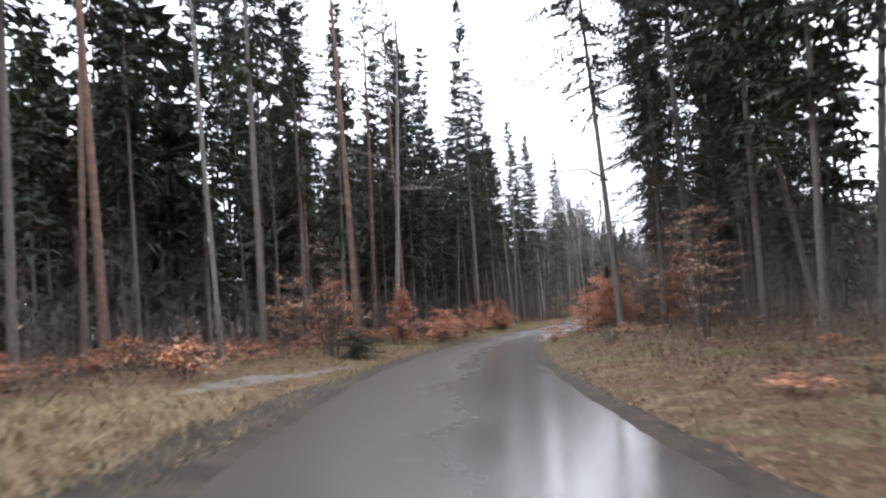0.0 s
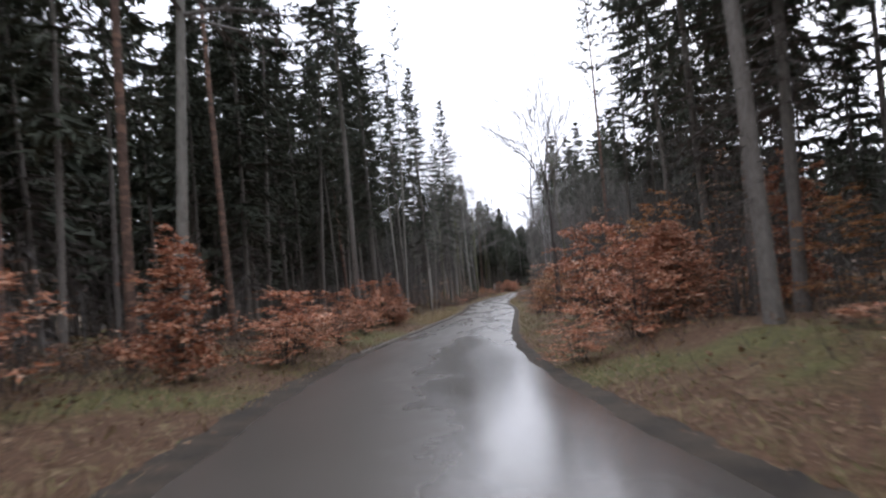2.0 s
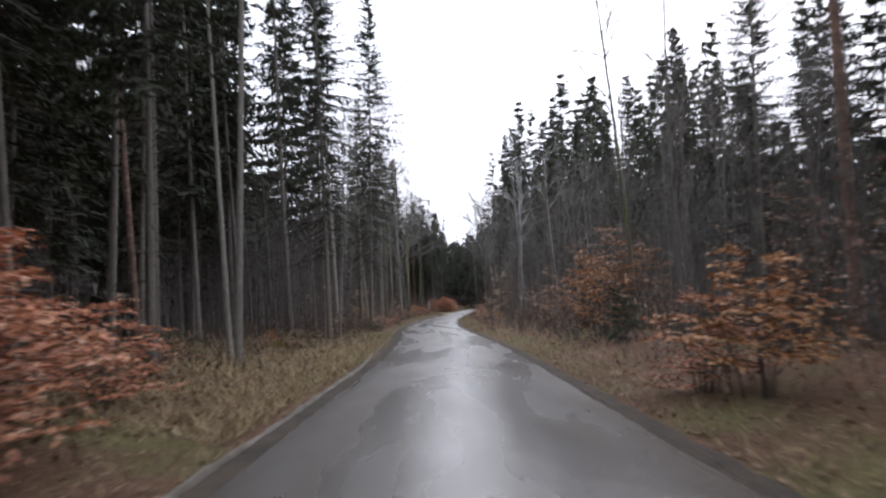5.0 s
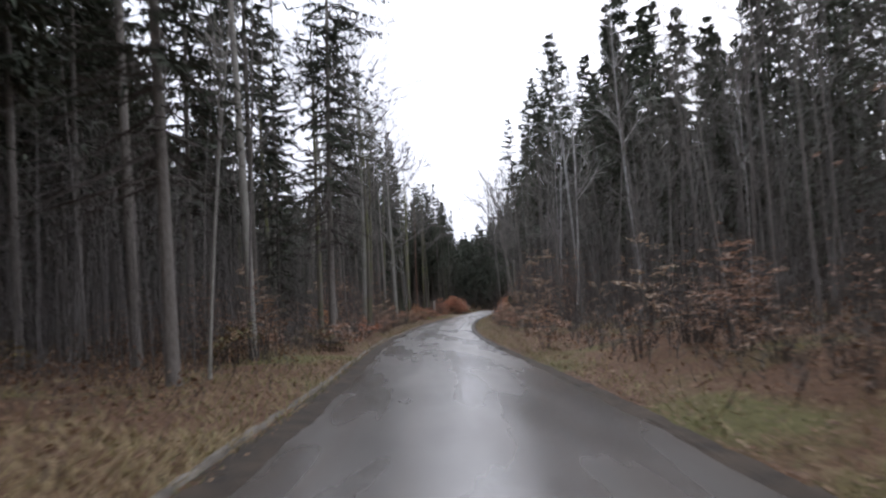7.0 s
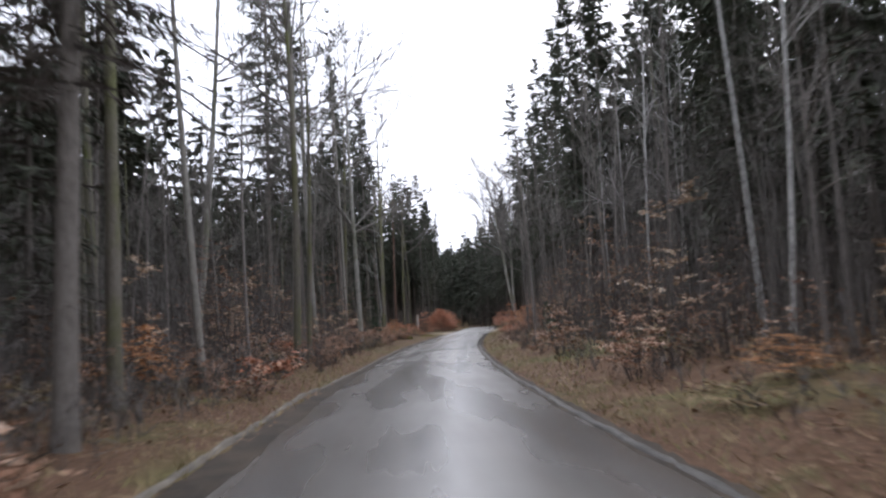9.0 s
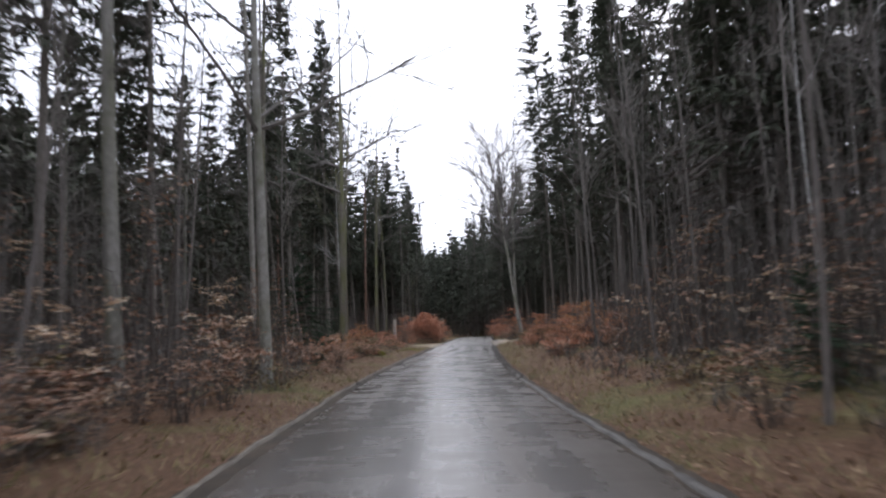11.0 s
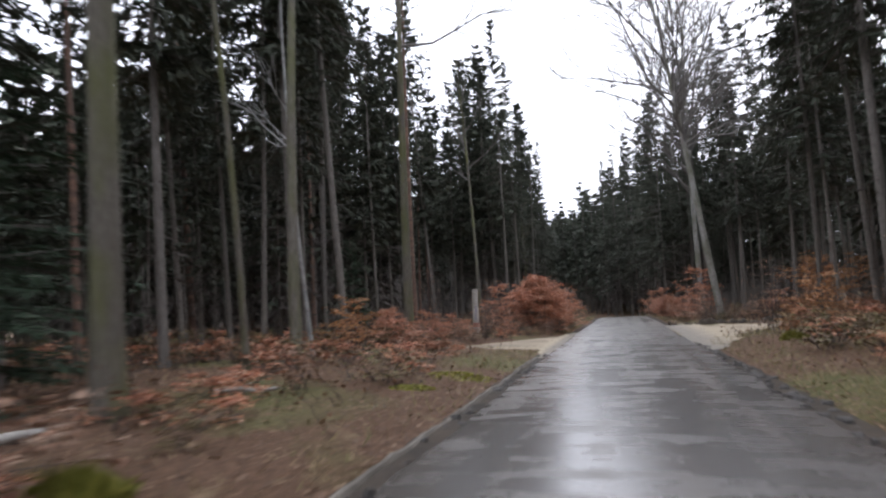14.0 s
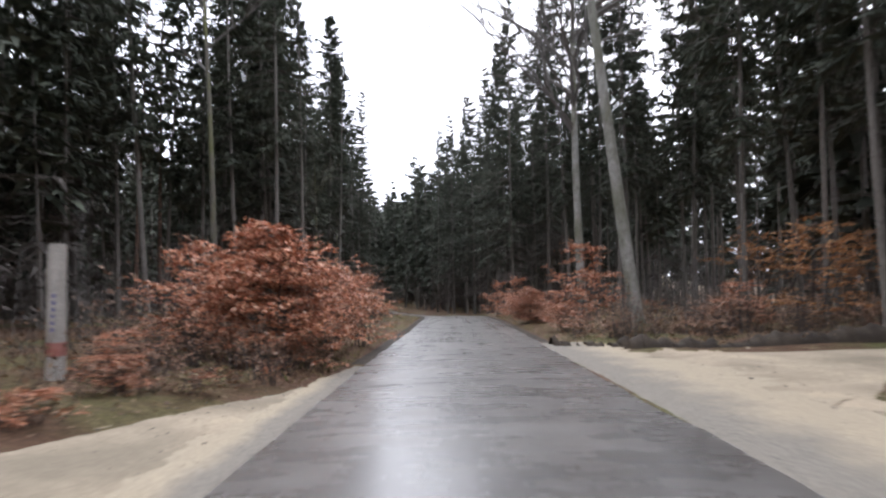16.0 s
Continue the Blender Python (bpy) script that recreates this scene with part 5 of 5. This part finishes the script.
bush(ORANGE[0], 12.6, 58.1, 1.2, 0.95), bush(ORANGE[0], 10.8, 51.6, 1.05, 0.95), bush(ORANGE[0], 13.4, 53.5, 1.0), bush(RED[0], 9.4, 53.0, 0.9, 0.7), bush(RED[1], 5.4, 35.2, 0.55, 0.5), bush(ORANGE[1], 6.4, 36.8, 0.9)
bush(RED[0], 4.7, 22.2, 0.75), bush(RED[0], 6.3, 25.0, 0.75, 0.8), bush(ORANGE[0], 7.6, 15.0, 0.7, 0.7), bush(RED[0], 5.6, 17.8, 0.8), bush(ORANGE[1], 5.3, 12.0, 0.8), bush(RED[0], 6.9, 21.0, 0.75, 0.8), bush(RED[2], 8.4, 27.5, 0.6, 0.7), bush(RED[0], 7.4, 17.0, 0.75, 0.8)
bush(RED[1], -4.5, 33.9, 0.55, 0.5), bush(RED[0], -5.4, 32.9, 0.7, 0.6), bush(RED[0], -4.7, 40.5 + 5, 0.6, 0.5), bush(ORANGE[1], -6.2, 31.6, 0.8), bush(RED[0], -8.6, 43.2, 0.7, 0.6), bush(PINK[1], -3.7, 9.2, 0.8, 0.9), bush(ORANGE[1], -4.4, 15.0, 0.7, 0.7), bush(RED[1], -3.7, 18.5, 0.5, 0.45)
bush(ORANGE[1], -3.9, -19.5, 0.8, 0.9), bush(ORANGE[1], -5.0, -24.0, 0.9), bush(PINK[1], -3.6, -1.0, 0.9, 1.1), bush(RED[0], -4.6, 12.6, 0.5, 0.6), bush(RED[0], -5.6, 17.5, 0.5, 0.8), bush(PINK[1], 4.6, -11.5, 0.9), bush(PINK[1], 5.0, -19.0, 0.8)
for side, y0, y1, n, kinds in ((-1, -104, -66, 20, (LOW[1], LOW[1], LOW[0], LOW[2])), (-1, -60, -30, 6, (LOW[0], LOW[0])), (-1, -30, 30, 38, (LOW[0], LOW[2], LOW[0], LOW[1])), (-1, 41, 80, 14, (LOW[0], LOW[1], LOW[1])),
                               (1, -104, -62, 10, (LOW[0], LOW[2])), (1, -62, 10, 22, (LOW[0], LOW[2], LOW[2])), (1, 10, 41, 28, (LOW[0], LOW[1])), (1, 49, 85, 12, (LOW[1], LOW[0], LOW[1]))):
    for _ in range(n):
        y, d = rng.uniform(y0, y1), half_width(0) + ((rng.uniform(1.3, 6.0) if y0 == -30 else rng.uniform(2.6, 8.5)) if y0 > -62 else rng.uniform(4.2, 10.5))
        x = float(road_x(y)) + side * float(d)
        if track_side(np.array(x), np.array(y)) > 1.3:
            bush(kinds[int(rng.integers(len(kinds)))], x, y, rng.uniform(0.6, 1.15), rng.uniform(0.7, 1.2))

for side, y0, y1, n in ((-1, -32, 11, 46), (1, -62, 14, 60), (-1, -110, -70, 8), (1, -80, -64, 8), (-1, 44, 80, 12), (1, 16, 40, 14)):
    for _ in range(n):
        y, d = rng.uniform(y0, y1), half_width(0) + rng.uniform(2.8, 8.0)
        x = float(road_x(y)) + side * float(d)
        if track_side(np.array(x), np.array(y)) > 1.4:
            bush(BRUSH[int(rng.integers(3))], x, y, rng.uniform(0.6, 1.1), rng.uniform(0.7, 1.15))
for i in range(34):
    y = -103 + 0.52 * i
    x = float(np.interp(y, [-104, -100.2, -97.9, -94.6, -89.7, -85], [5.2, 3.6, 2.6, 1.2, -0.9, -1.5])) + rng.normal() * 0.5
    kind, k = (RED[0], 0.34) if i % 3 == 0 else (LOW[1], 0.7)
    bush(kind, x, y, k * rng.uniform(0.8, 1.2), rng.uniform(0.7, 1.0))
for x, y in ((3.5, -92.5), (2.3, -88.9), (3.0, -90.4), (2.0, -87.0)):
    bush(RED[0], x, y, 0.34, 0.75)
for i in range(22):
    y = rng.uniform(-104, -82)
    x = float(road_x(y)) + 2.2 + rng.uniform(2.4, 8.0)
    bush((LOW[1], LOW[0], LOW[2])[i % 3], x, y, rng.uniform(0.4, 0.7), rng.uniform(0.5, 0.8))
for i in range(60):
    y = rng.uniform(-22, 13)
    x = float(road_x(y)) - 2.0 - rng.uniform(1.2, 4.0)
    bush((PINK[1], BRUSH[1], BRUSH[0], BRUSH[1], LOW[2])[i % 5], x, y, rng.uniform(0.4, 0.7), rng.uniform(0.7, 1.1))
for i, (x, y) in enumerate(((7.0, 4.6), (6.2, 7.6), (8.2, 2.2), (6.4, 1.2), (7.6, 9.5), (5.8, -3.4), (6.8, -8.2), (7.4, -12.6), (6.4, -17.4), (8.4, -21.0), (9.2, -27.0), (8.0, -32.4), (-5.6, 4.6), (-4.6, 1.2), (-6.4, -2.8), (-4.2, -4.2), (-5.4, -9.6), (-5.0, -13.0), (-4.4, -18.6), (-5.8, -22.4), (-4.2, -27.0))):
    bush(LAYERED[i % 2], x, y, rng.uniform(0.7, 1.05), rng.uniform(0.85, 1.1))
for i in range(44):
    y = rng.uniform(-48, 13)
    x = float(road_x(y)) + 2.0 + rng.uniform(1.5, 4.2)
    bush((LOW[0], BRUSH[1], LOW[2], BRUSH[1])[i % 4], x, y, rng.uniform(0.45, 0.8), rng.uniform(0.6, 1.0))
for i in range(26):
    x = -5.2 - 0.36 * i
    y = float(np.interp(x, [-26, -12, -6.5, -4.4], [24, 30.2, 33.6, 35.0])) - rng.uniform(0.3, 1.2)
    kind, k = ((RED[0], 0.42), (LOW[1], 0.9), (LOW[0], 0.9), (BRUSH[1], 0.5))[i % 4]
    bush(kind, x, y, k * rng.uniform(0.8, 1.15), rng.uniform(0.8, 1.1))
for i in range(84):
    y = rng.uniform(38.6, 49.5)
    x = float(np.interp(y, [38.8, 41.8, 43.8, 47.2, 49.5], [-4.0, -2.7, -1.8, -1.5, -1.6])) - 0.2 - rng.uniform(0.0, 2.6) ** 1.25
    if track_side(np.array(x), np.array(y)) > 1.15 and not (-5.9 < x < -3.9 and 41.0 < y < 44.8):
        bush((LOW[0], BRUSH[1], LOW[0], BRUSH[0], PINK[1], BRUSH[1], LOW[1])[i % 7], x, y, rng.uniform(0.3, 0.55), rng.uniform(0.7, 1.1))
for i in range(72):
    x = rng.uniform(3.9, 15.5)
    y = 49.9 + 0.06 * x + (2.2 if x < 5 else 0.0) + rng.uniform(0.0, 3.2)
    if track_side(np.array(x), np.array(y)) > 1.15:
        bush((LOW[0], BRUSH[1], LOW[2], BRUSH[1], BRUSH[0])[i % 5], x, y, rng.uniform(0.35, 0.8), rng.uniform(0.6, 1.0))
for i in range(46):
    y = rng.uniform(9, 33)
    x = float(road_x(y)) - 2.0 - rng.uniform(1.7, 4.6)
    if track_side(np.array(x), np.array(y)) > 1.4 and math.hypot(x + 3.5, y - 19.3) > 0.9:
        bush((LOW[1], LOW[0], LOW[1], LOW[2])[i % 4], x, y, rng.uniform(0.35, 0.7), rng.uniform(0.7, 1.1))
for i in range(34):
    y = rng.uniform(9, 33)
    x = float(road_x(y)) + 2.0 + rng.uniform(1.7, 4.4)
    kind, k = ((RED[0], 0.4), (LOW[1], 0.85), (ORANGE[1], 0.4), (LOW[0], 0.8))[i % 4]
    bush(kind, x, y, k * rng.uniform(0.8, 1.2), rng.uniform(0.7, 1.0))
for x, y, k in ((-7.9, 39.9, 0.55), (-6.6, 36.3, 0.55), (-5.8, 33.4, 0.5), (-5.2, 33.0, 0.42), (-5.9, 39.4, 0.45), (-6.9, 41.5, 0.5), (-4.9, 40.0, 0.4), (-6.0, 42.6, 0.55), (-8.6, 41.6, 0.6), (-3.5, 42.4, 0.4)):
    if track_side(np.array(x), np.array(y)) > 1.1:
        bush(RED[0], x, y, k, rng.uniform(0.8, 1.0))
for x, y, k in ((5.1, 35.0, 0.42), (5.9, 36.4, 0.5), (6.2, 34.6, 0.5)):
    bush(ORANGE[1], x, y, k, 0.9)
for x, y in ((0.9, -67.6), (2.4, -69.0), (1.6, -71.6), (2.0, -75.6), (0.4, -58.0), (-0.2, -56.0)):
    bush(RED[0], x, y, rng.uniform(0.55, 0.8), rng.uniform(0.7, 0.9))


# ---- grass and fallen leaves ----
def scatter(name, mat, label, category, seed, number, near_d, far_d, size, width, upright, keep):
    g = np.random.default_rng(seed)
    y = g.uniform(-112, 78, number)
    d = near_d + (far_d - near_d) * g.uniform(0, 1, number) ** 1.4
    x = road_x(y) + np.where(g.uniform(size=number) < 0.5, -1, 1) * (half_width(y) + d)
    ok = keep(x, y, d, g) & (track_side(x, y) > 1.02)
    x, y = x[ok], y[ok]
    n = len(x)
    base = np.stack([x, y, ground_z(x, y) + (0.0 if upright > 0.3 else 0.015)], 1)
    a = g.uniform(0, 6.28, n)
    w = unit(np.stack([np.cos(a), np.sin(a), upright * g.uniform(0.4, 1.6, n) + 0 * a], 1))
    ln = size * g.uniform(0.5, 1.4, n)
    s = Shape()
    side = unit(np.cross(w, g.normal(size=(n, 3)) * (0.3 if upright > 0.3 else 0.25) + [0, 0, 1.0]))
    (s.blades if upright > 0.3 else s.kites)(base, base + w * ln[:, None], width * g.uniform(0.7, 1.3, n), side)
    return tagged(new(name, s.mesh(name, mat)), label, category, kind="stuff")


def patches(x, y, shift, level):
    return wave(0.55 * x + shift, 0.5 * y - shift) + 0.5 * wave(1.7 * x, 1.4 * y + shift) > level


scatter("dry_grass", M_GRASS, "tufts of pale dry grass on the verges", "grass", 1, 120000, 0.4, 6.5, 0.19, 0.014, 0.9, lambda x, y, d, g: (patches(x, y, 0.0, -0.15) | (d < 1.2)) & (g.uniform(size=len(x)) < np.where(y < -88, np.where(x < road_x(y), 0.6, 0.28), np.where((y > 4) & (y < 30) & (x < road_x(y)), 0.2, np.where((y > -58) & (y < -36) & (x < road_x(y)), 0.9, 0.4)))))
scatter("straw", M_STRAW, "flattened straw-yellow grass on the verge", "grass", 5, 250000, 0.5, 5.0, 0.24, 0.016, 0.7, lambda x, y, d, g: (((y > -60) & (y < -42)) | ((y < -101) & (d > 0.9))) & (x < road_x(y)) & patches(x, y, 1.0, -0.7))
scatter("green_grass", M_GREEN, "short green grass and moss by the road edge", "grass", 2, 70000, 0.35, 4.0, 0.1, 0.014, 0.9, lambda x, y, d, g: (patches(x, y, 4.0, 0.12) & ((x > road_x(y)) | (y < 8) | (y > 38) | (g.uniform(size=len(x)) < 0.3))) | ((d < 1.3) & (x > road_x(y)) & (g.uniform(size=len(x)) < 0.6)))
scatter("fallen_leaves", M_LITTER, "brown fallen beech leaves on the forest floor", "leaves", 3, 110000, 0.3, 10.0, 0.065, 0.045, 0.15, lambda x, y, d, g: patches(x, y, 9.0, -0.3) | ((y > 4) & (y < 36) & (x < road_x(y))) | ((y < -84) & (x > road_x(y))))


def dead_stalks(number):
    """Dry stalks, bramble canes and twigs that fill the verge between the shrubs."""
    g = np.random.default_rng(29)
    y = g.uniform(-112, 84, number)
    d = 0.9 + 8.5 * g.uniform(0, 1, number) ** 0.8
    x = road_x(y) + np.where(g.uniform(size=number) < 0.5, -1, 1) * (half_width(y) + d)
    ok = (track_side(x, y) > 1.1) & (g.uniform(size=number) < np.interp(d, [0.9, 2.4], [0.2, 1.0])) & (patches(x, y, 2.0, -0.55))
    ok &= ~((y < -93) & (x < road_x(y)) & (d < 4.4))
    x, y, d = x[ok], y[ok], d[ok]
    n = len(x)
    base = np.stack([x, y, ground_z(x, y) - 0.01], 1)
    ln = g.uniform(0.2, 0.85, n) * np.interp(d, [0.9, 3.0], [0.45, 1.0])
    a = g.uniform(0, 6.28, n)
    tip = base + np.stack([np.cos(a), np.sin(a), g.uniform(0.6, 2.4, n)], 1) * (0.6 * ln)[:, None]
    s = Shape()
    s.blades(base, tip, g.uniform(0.008, 0.02, n), unit(np.cross(tip - base, g.normal(size=(n, 3)))))
    k = g.integers(0, n, 2 * n)
    p = base[k] + (tip - base)[k] * g.uniform(0.3, 1.0, 2 * n)[:, None]
    w = unit(g.normal(size=(2 * n, 3)) + [0, 0, 0.2]) * g.uniform(0.04, 0.1, 2 * n)[:, None]
    s.slot = 1
    s.kites(p, p + w, np.linalg.norm(w, axis=1) * 0.6, unit(np.cross(w, g.normal(size=(2 * n, 3)))))
    return tagged(new("dead_stalks", s.mesh("dead_stalks", [M_TWIG, M_LITTER])), "tangle of dry stalks, canes and curled brown leaves", "undergrowth", kind="stuff")


dead_stalks(42000)


def pebbles(number):
    """Small stones and grit on the sandy tracks and along the road edge."""
    g = np.random.default_rng(23)
    x, y = g.uniform(-14, 18, 9000), g.uniform(31, 54, 9000)
    d = np.abs(x - road_x(y)) - half_width(y)
    ok = (track_side(x, y) < 1.15) & (d > 0.05) & (g.uniform(size=9000) < np.where(d < 2.2, 1.0, 0.35))
    x, y = x[ok][:number], y[ok][:number]
    r = g.uniform(0.006, 0.02, len(x)) * np.where(g.uniform(size=len(x)) < 0.06, 2.0, 1.0)
    s = Shape()
    corner = np.array([(1, 0, 0), (0, 1, 0), (-1, 0, 0), (0, -1, 0), (0, 0, 0.7)], float)
    for a, b, k, z in zip(x, y, r, ground_z(x, y)):
        s.add(np.array([a, b, z + 0.02]) + k * corner * g.uniform(0.6, 1.4, (5, 3)), [(0, 1, 4), (1, 2, 4), (2, 3, 4), (3, 0, 4)])
    return tagged(new("pebbles", s.mesh("pebbles", M_STONE)), "small grey stones scattered on the sand", "stones", kind="stuff")


pebbles(2600)


# ---- the post and the stones of the road edge ----
def marker_post(x, y):
    ob = new("marker_post")
    g, s = np.random.default_rng(5), Shape()
    z = np.array([0, 0.1, 0.5, 1.0, 1.5, 1.95, 2.08])
    s.tube(np.stack([0.012 * np.sin(3 * z), 0.01 * np.cos(2 * z), z], 1), np.array([0.15, 0.142, 0.135, 0.132, 0.128, 0.126, 0.118]), 14)
    child("post_shaft", s.mesh("post_shaft", M_POST, False), ob)
    s = Shape()
    z = np.array([0.42, 0.48, 0.56, 0.62])
    s.tube(np.stack([0.012 * np.sin(3 * z), 0.01 * np.cos(2 * z), z], 1), np.full(4, 0.1395), 14, False)
    child("paint_band", s.mesh("paint_band", M_MARK_RED), ob, "faded red paint band")
    for i in range(6):
        s = Shape()
        a = -1.45 + 0.02 * i
        r, zc = 0.1385, 0.78 + 0.1 * i
        c = np.array([[math.cos(a + k * 0.16) * r, math.sin(a + k * 0.16) * r, zc + q] for q in (0, 0.055) for k in (-1, 0, 1)])
        s.add(c, [(0, 1, 4, 3), (1, 2, 5, 4)])
        child("paint_bar", s.mesh("paint_bar", M_MARK_BLUE), ob, "faded blue painted mark")
    ob.matrix_basis = stand(x, y, 0.0, 1.0, 1.0, (0.01, 0.025), 0.05)
    return tagged(ob, "weathered pale round wooden marker post with faded paint", "post")


marker_post(-5.2, 44.1)


def fallen_log(x0, y0, x1, y1, r, label):
    """A barkless pale trunk on the ground with a few broken stubs."""
    ob, g = new("fallen_log"), np.random.default_rng(int(100 * r))
    k = np.linspace(0, 1, 9)
    x, y = x0 + (x1 - x0) * k, y0 + (y1 - y0) * k + 0.05 * np.sin(5 * k)
    z = ground_z(x, y) + 0.75 * r + 0.02 * np.sin(7 * k)
    base = np.array([x0, y0, float(ground_z(x0, y0))])
    line = np.stack([x, y, z], 1) - base
    s = Shape()
    s.tube(line, r * (1.05 - 0.45 * k), 9)
    child("log_trunk", s.mesh("log_trunk", M_POST, True), ob)
    for i in range(4):
        s = Shape()
        p = line[1 + 2 * i]
        w = unit(g.normal(size=3) * [1, 1, 0.3] + [0, 0, 0.5])
        s.tube([p, p + w * 0.22], [0.25 * r, 0.12 * r], 5)
        child("stub", s.mesh("stub", M_POST), ob)
    ob.matrix_basis = Matrix.Translation(base)
    return tagged(ob, label, "log")


fallen_log(-7.6, 19.2, -5.5, 21.2, 0.09, "pale barkless fallen log among the brambles")
fallen_log(-5.5, 24.2, -4.9, 25.0, 0.05, "short pale broken branch on the leaf litter")


def moss_clump(x, y, wide, label, tall=0.2):
    """A cushion of bright moss and young shoots."""
    ob, g, s = new("moss_clump"), np.random.default_rng(int(100 * wide)), Shape()
    n = 900 if tall > 0.1 else 420
    a, r = g.uniform(0, 6.28, n), wide * g.uniform(0, 1, n) ** 0.5
    base = np.stack([np.cos(a) * r, np.sin(a) * r, 0.0 * a], 1)
    base[:, 2] = ground_z(x + base[:, 0], y + base[:, 1]) - float(ground_z(x, y))
    tip = base + np.stack([g.normal(size=n) * 0.05, g.normal(size=n) * 0.05, 0.25 * tall + tall * (1 - (r / wide) ** 2) * g.uniform(0.5, 1.2, n)], 1)
    s.kites(base, tip, np.full(n, 0.03), unit(np.cross(tip - base, g.normal(size=(n, 3)))))
    tagged(child("shoots", s.mesh("shoots", M_MOSS), ob), kind="stuff")
    ob.matrix_basis = Matrix.Translation((x, y, float(ground_z(x, y))))
    return tagged(ob, label, "moss")


moss_clump(-3.5, 19.3, 0.4, "bright yellow-green moss cushion in brown litter")
moss_clump(4.6, 33.0, 0.3, "small yellow-green tuft beside the sandy track")
moss_clump(-2.0, -43.4, 0.35, "yellow-green moss cushion under the spruces")
moss_clump(-2.5, 27.4, 0.6, "flat green moss cushion among fallen leaves", 0.05)
moss_clump(-2.9, 25.6, 0.35, "flat green moss cushion among fallen leaves", 0.04)


def road_seam(y0, y1, slant):
    """A dark open joint across the asphalt."""
    s, k = Shape(), np.linspace(-0.97, 0.97, 40)
    y = y0 + (y1 - y0) * (k + 1) / 2 + slant * np.sin(9 * k) + 0.4 * slant * np.sin(31 * k)
    wide = 0.02 + 0.012 * np.sin(17 * k)
    rows = [np.stack([road_x(q) + half_width(q) * k, q, road_surface(road_x(q) + half_width(q) * k, q) + 0.006], 1) for q in (y - wide, y + wide)]
    s.add(np.concatenate(rows), [(i, i + 1, 41 + i, 40 + i) for i in range(39)])
    child("asphalt_seam", s.mesh("asphalt_seam", M_PATCH), road, "dark open joint across the asphalt")


road_seam(43.8, 44.6, 0.03)
road_seam(30.2, 30.5, 0.05)


def stone_mesh(seed):
    bm = bmesh.new()
    g = np.random.default_rng(seed)
    bmesh.ops.create_cube(bm, size=1.0)
    bmesh.ops.bevel(bm, geom=list(bm.edges), offset=0.16, segments=1, affect="EDGES")
    for v in bm.verts:
        v.co += Vector(g.normal(size=3) * 0.06)
    me = bpy.data.meshes.new("edge_stone")
    bm.to_mesh(me)
    bm.free()
    me.materials.append(M_STONE)
    return me


STONES = [stone_mesh(i) for i in range(6)]
g = np.random.default_rng(11)
for y0, y1, side, chance in ((4, 36, 1, 0.9), (2, 33, -1, 0.35)):
    y = y0
    while y < y1:
        ln = g.uniform(0.1, 0.26)
        y += ln * 0.95
        if g.uniform() > chance:
            continue
        x = float(road_x(y)) + side * (float(half_width(y)) + 0.08 + g.normal() * 0.06)
        ob = child("edge_stone", STONES[int(g.integers(6))], road)
        ob.matrix_basis = Matrix.Translation((x, y, float(road_z(y)) - 0.055 + g.uniform(-0.02, 0.035))) @ Euler((g.normal() * 0.1, g.normal() * 0.1, g.normal() * 0.15)).to_matrix().to_4x4() @ Matrix.Diagonal((g.uniform(0.06, 0.16), ln * g.uniform(0.5, 1.0), 0.13, 1))
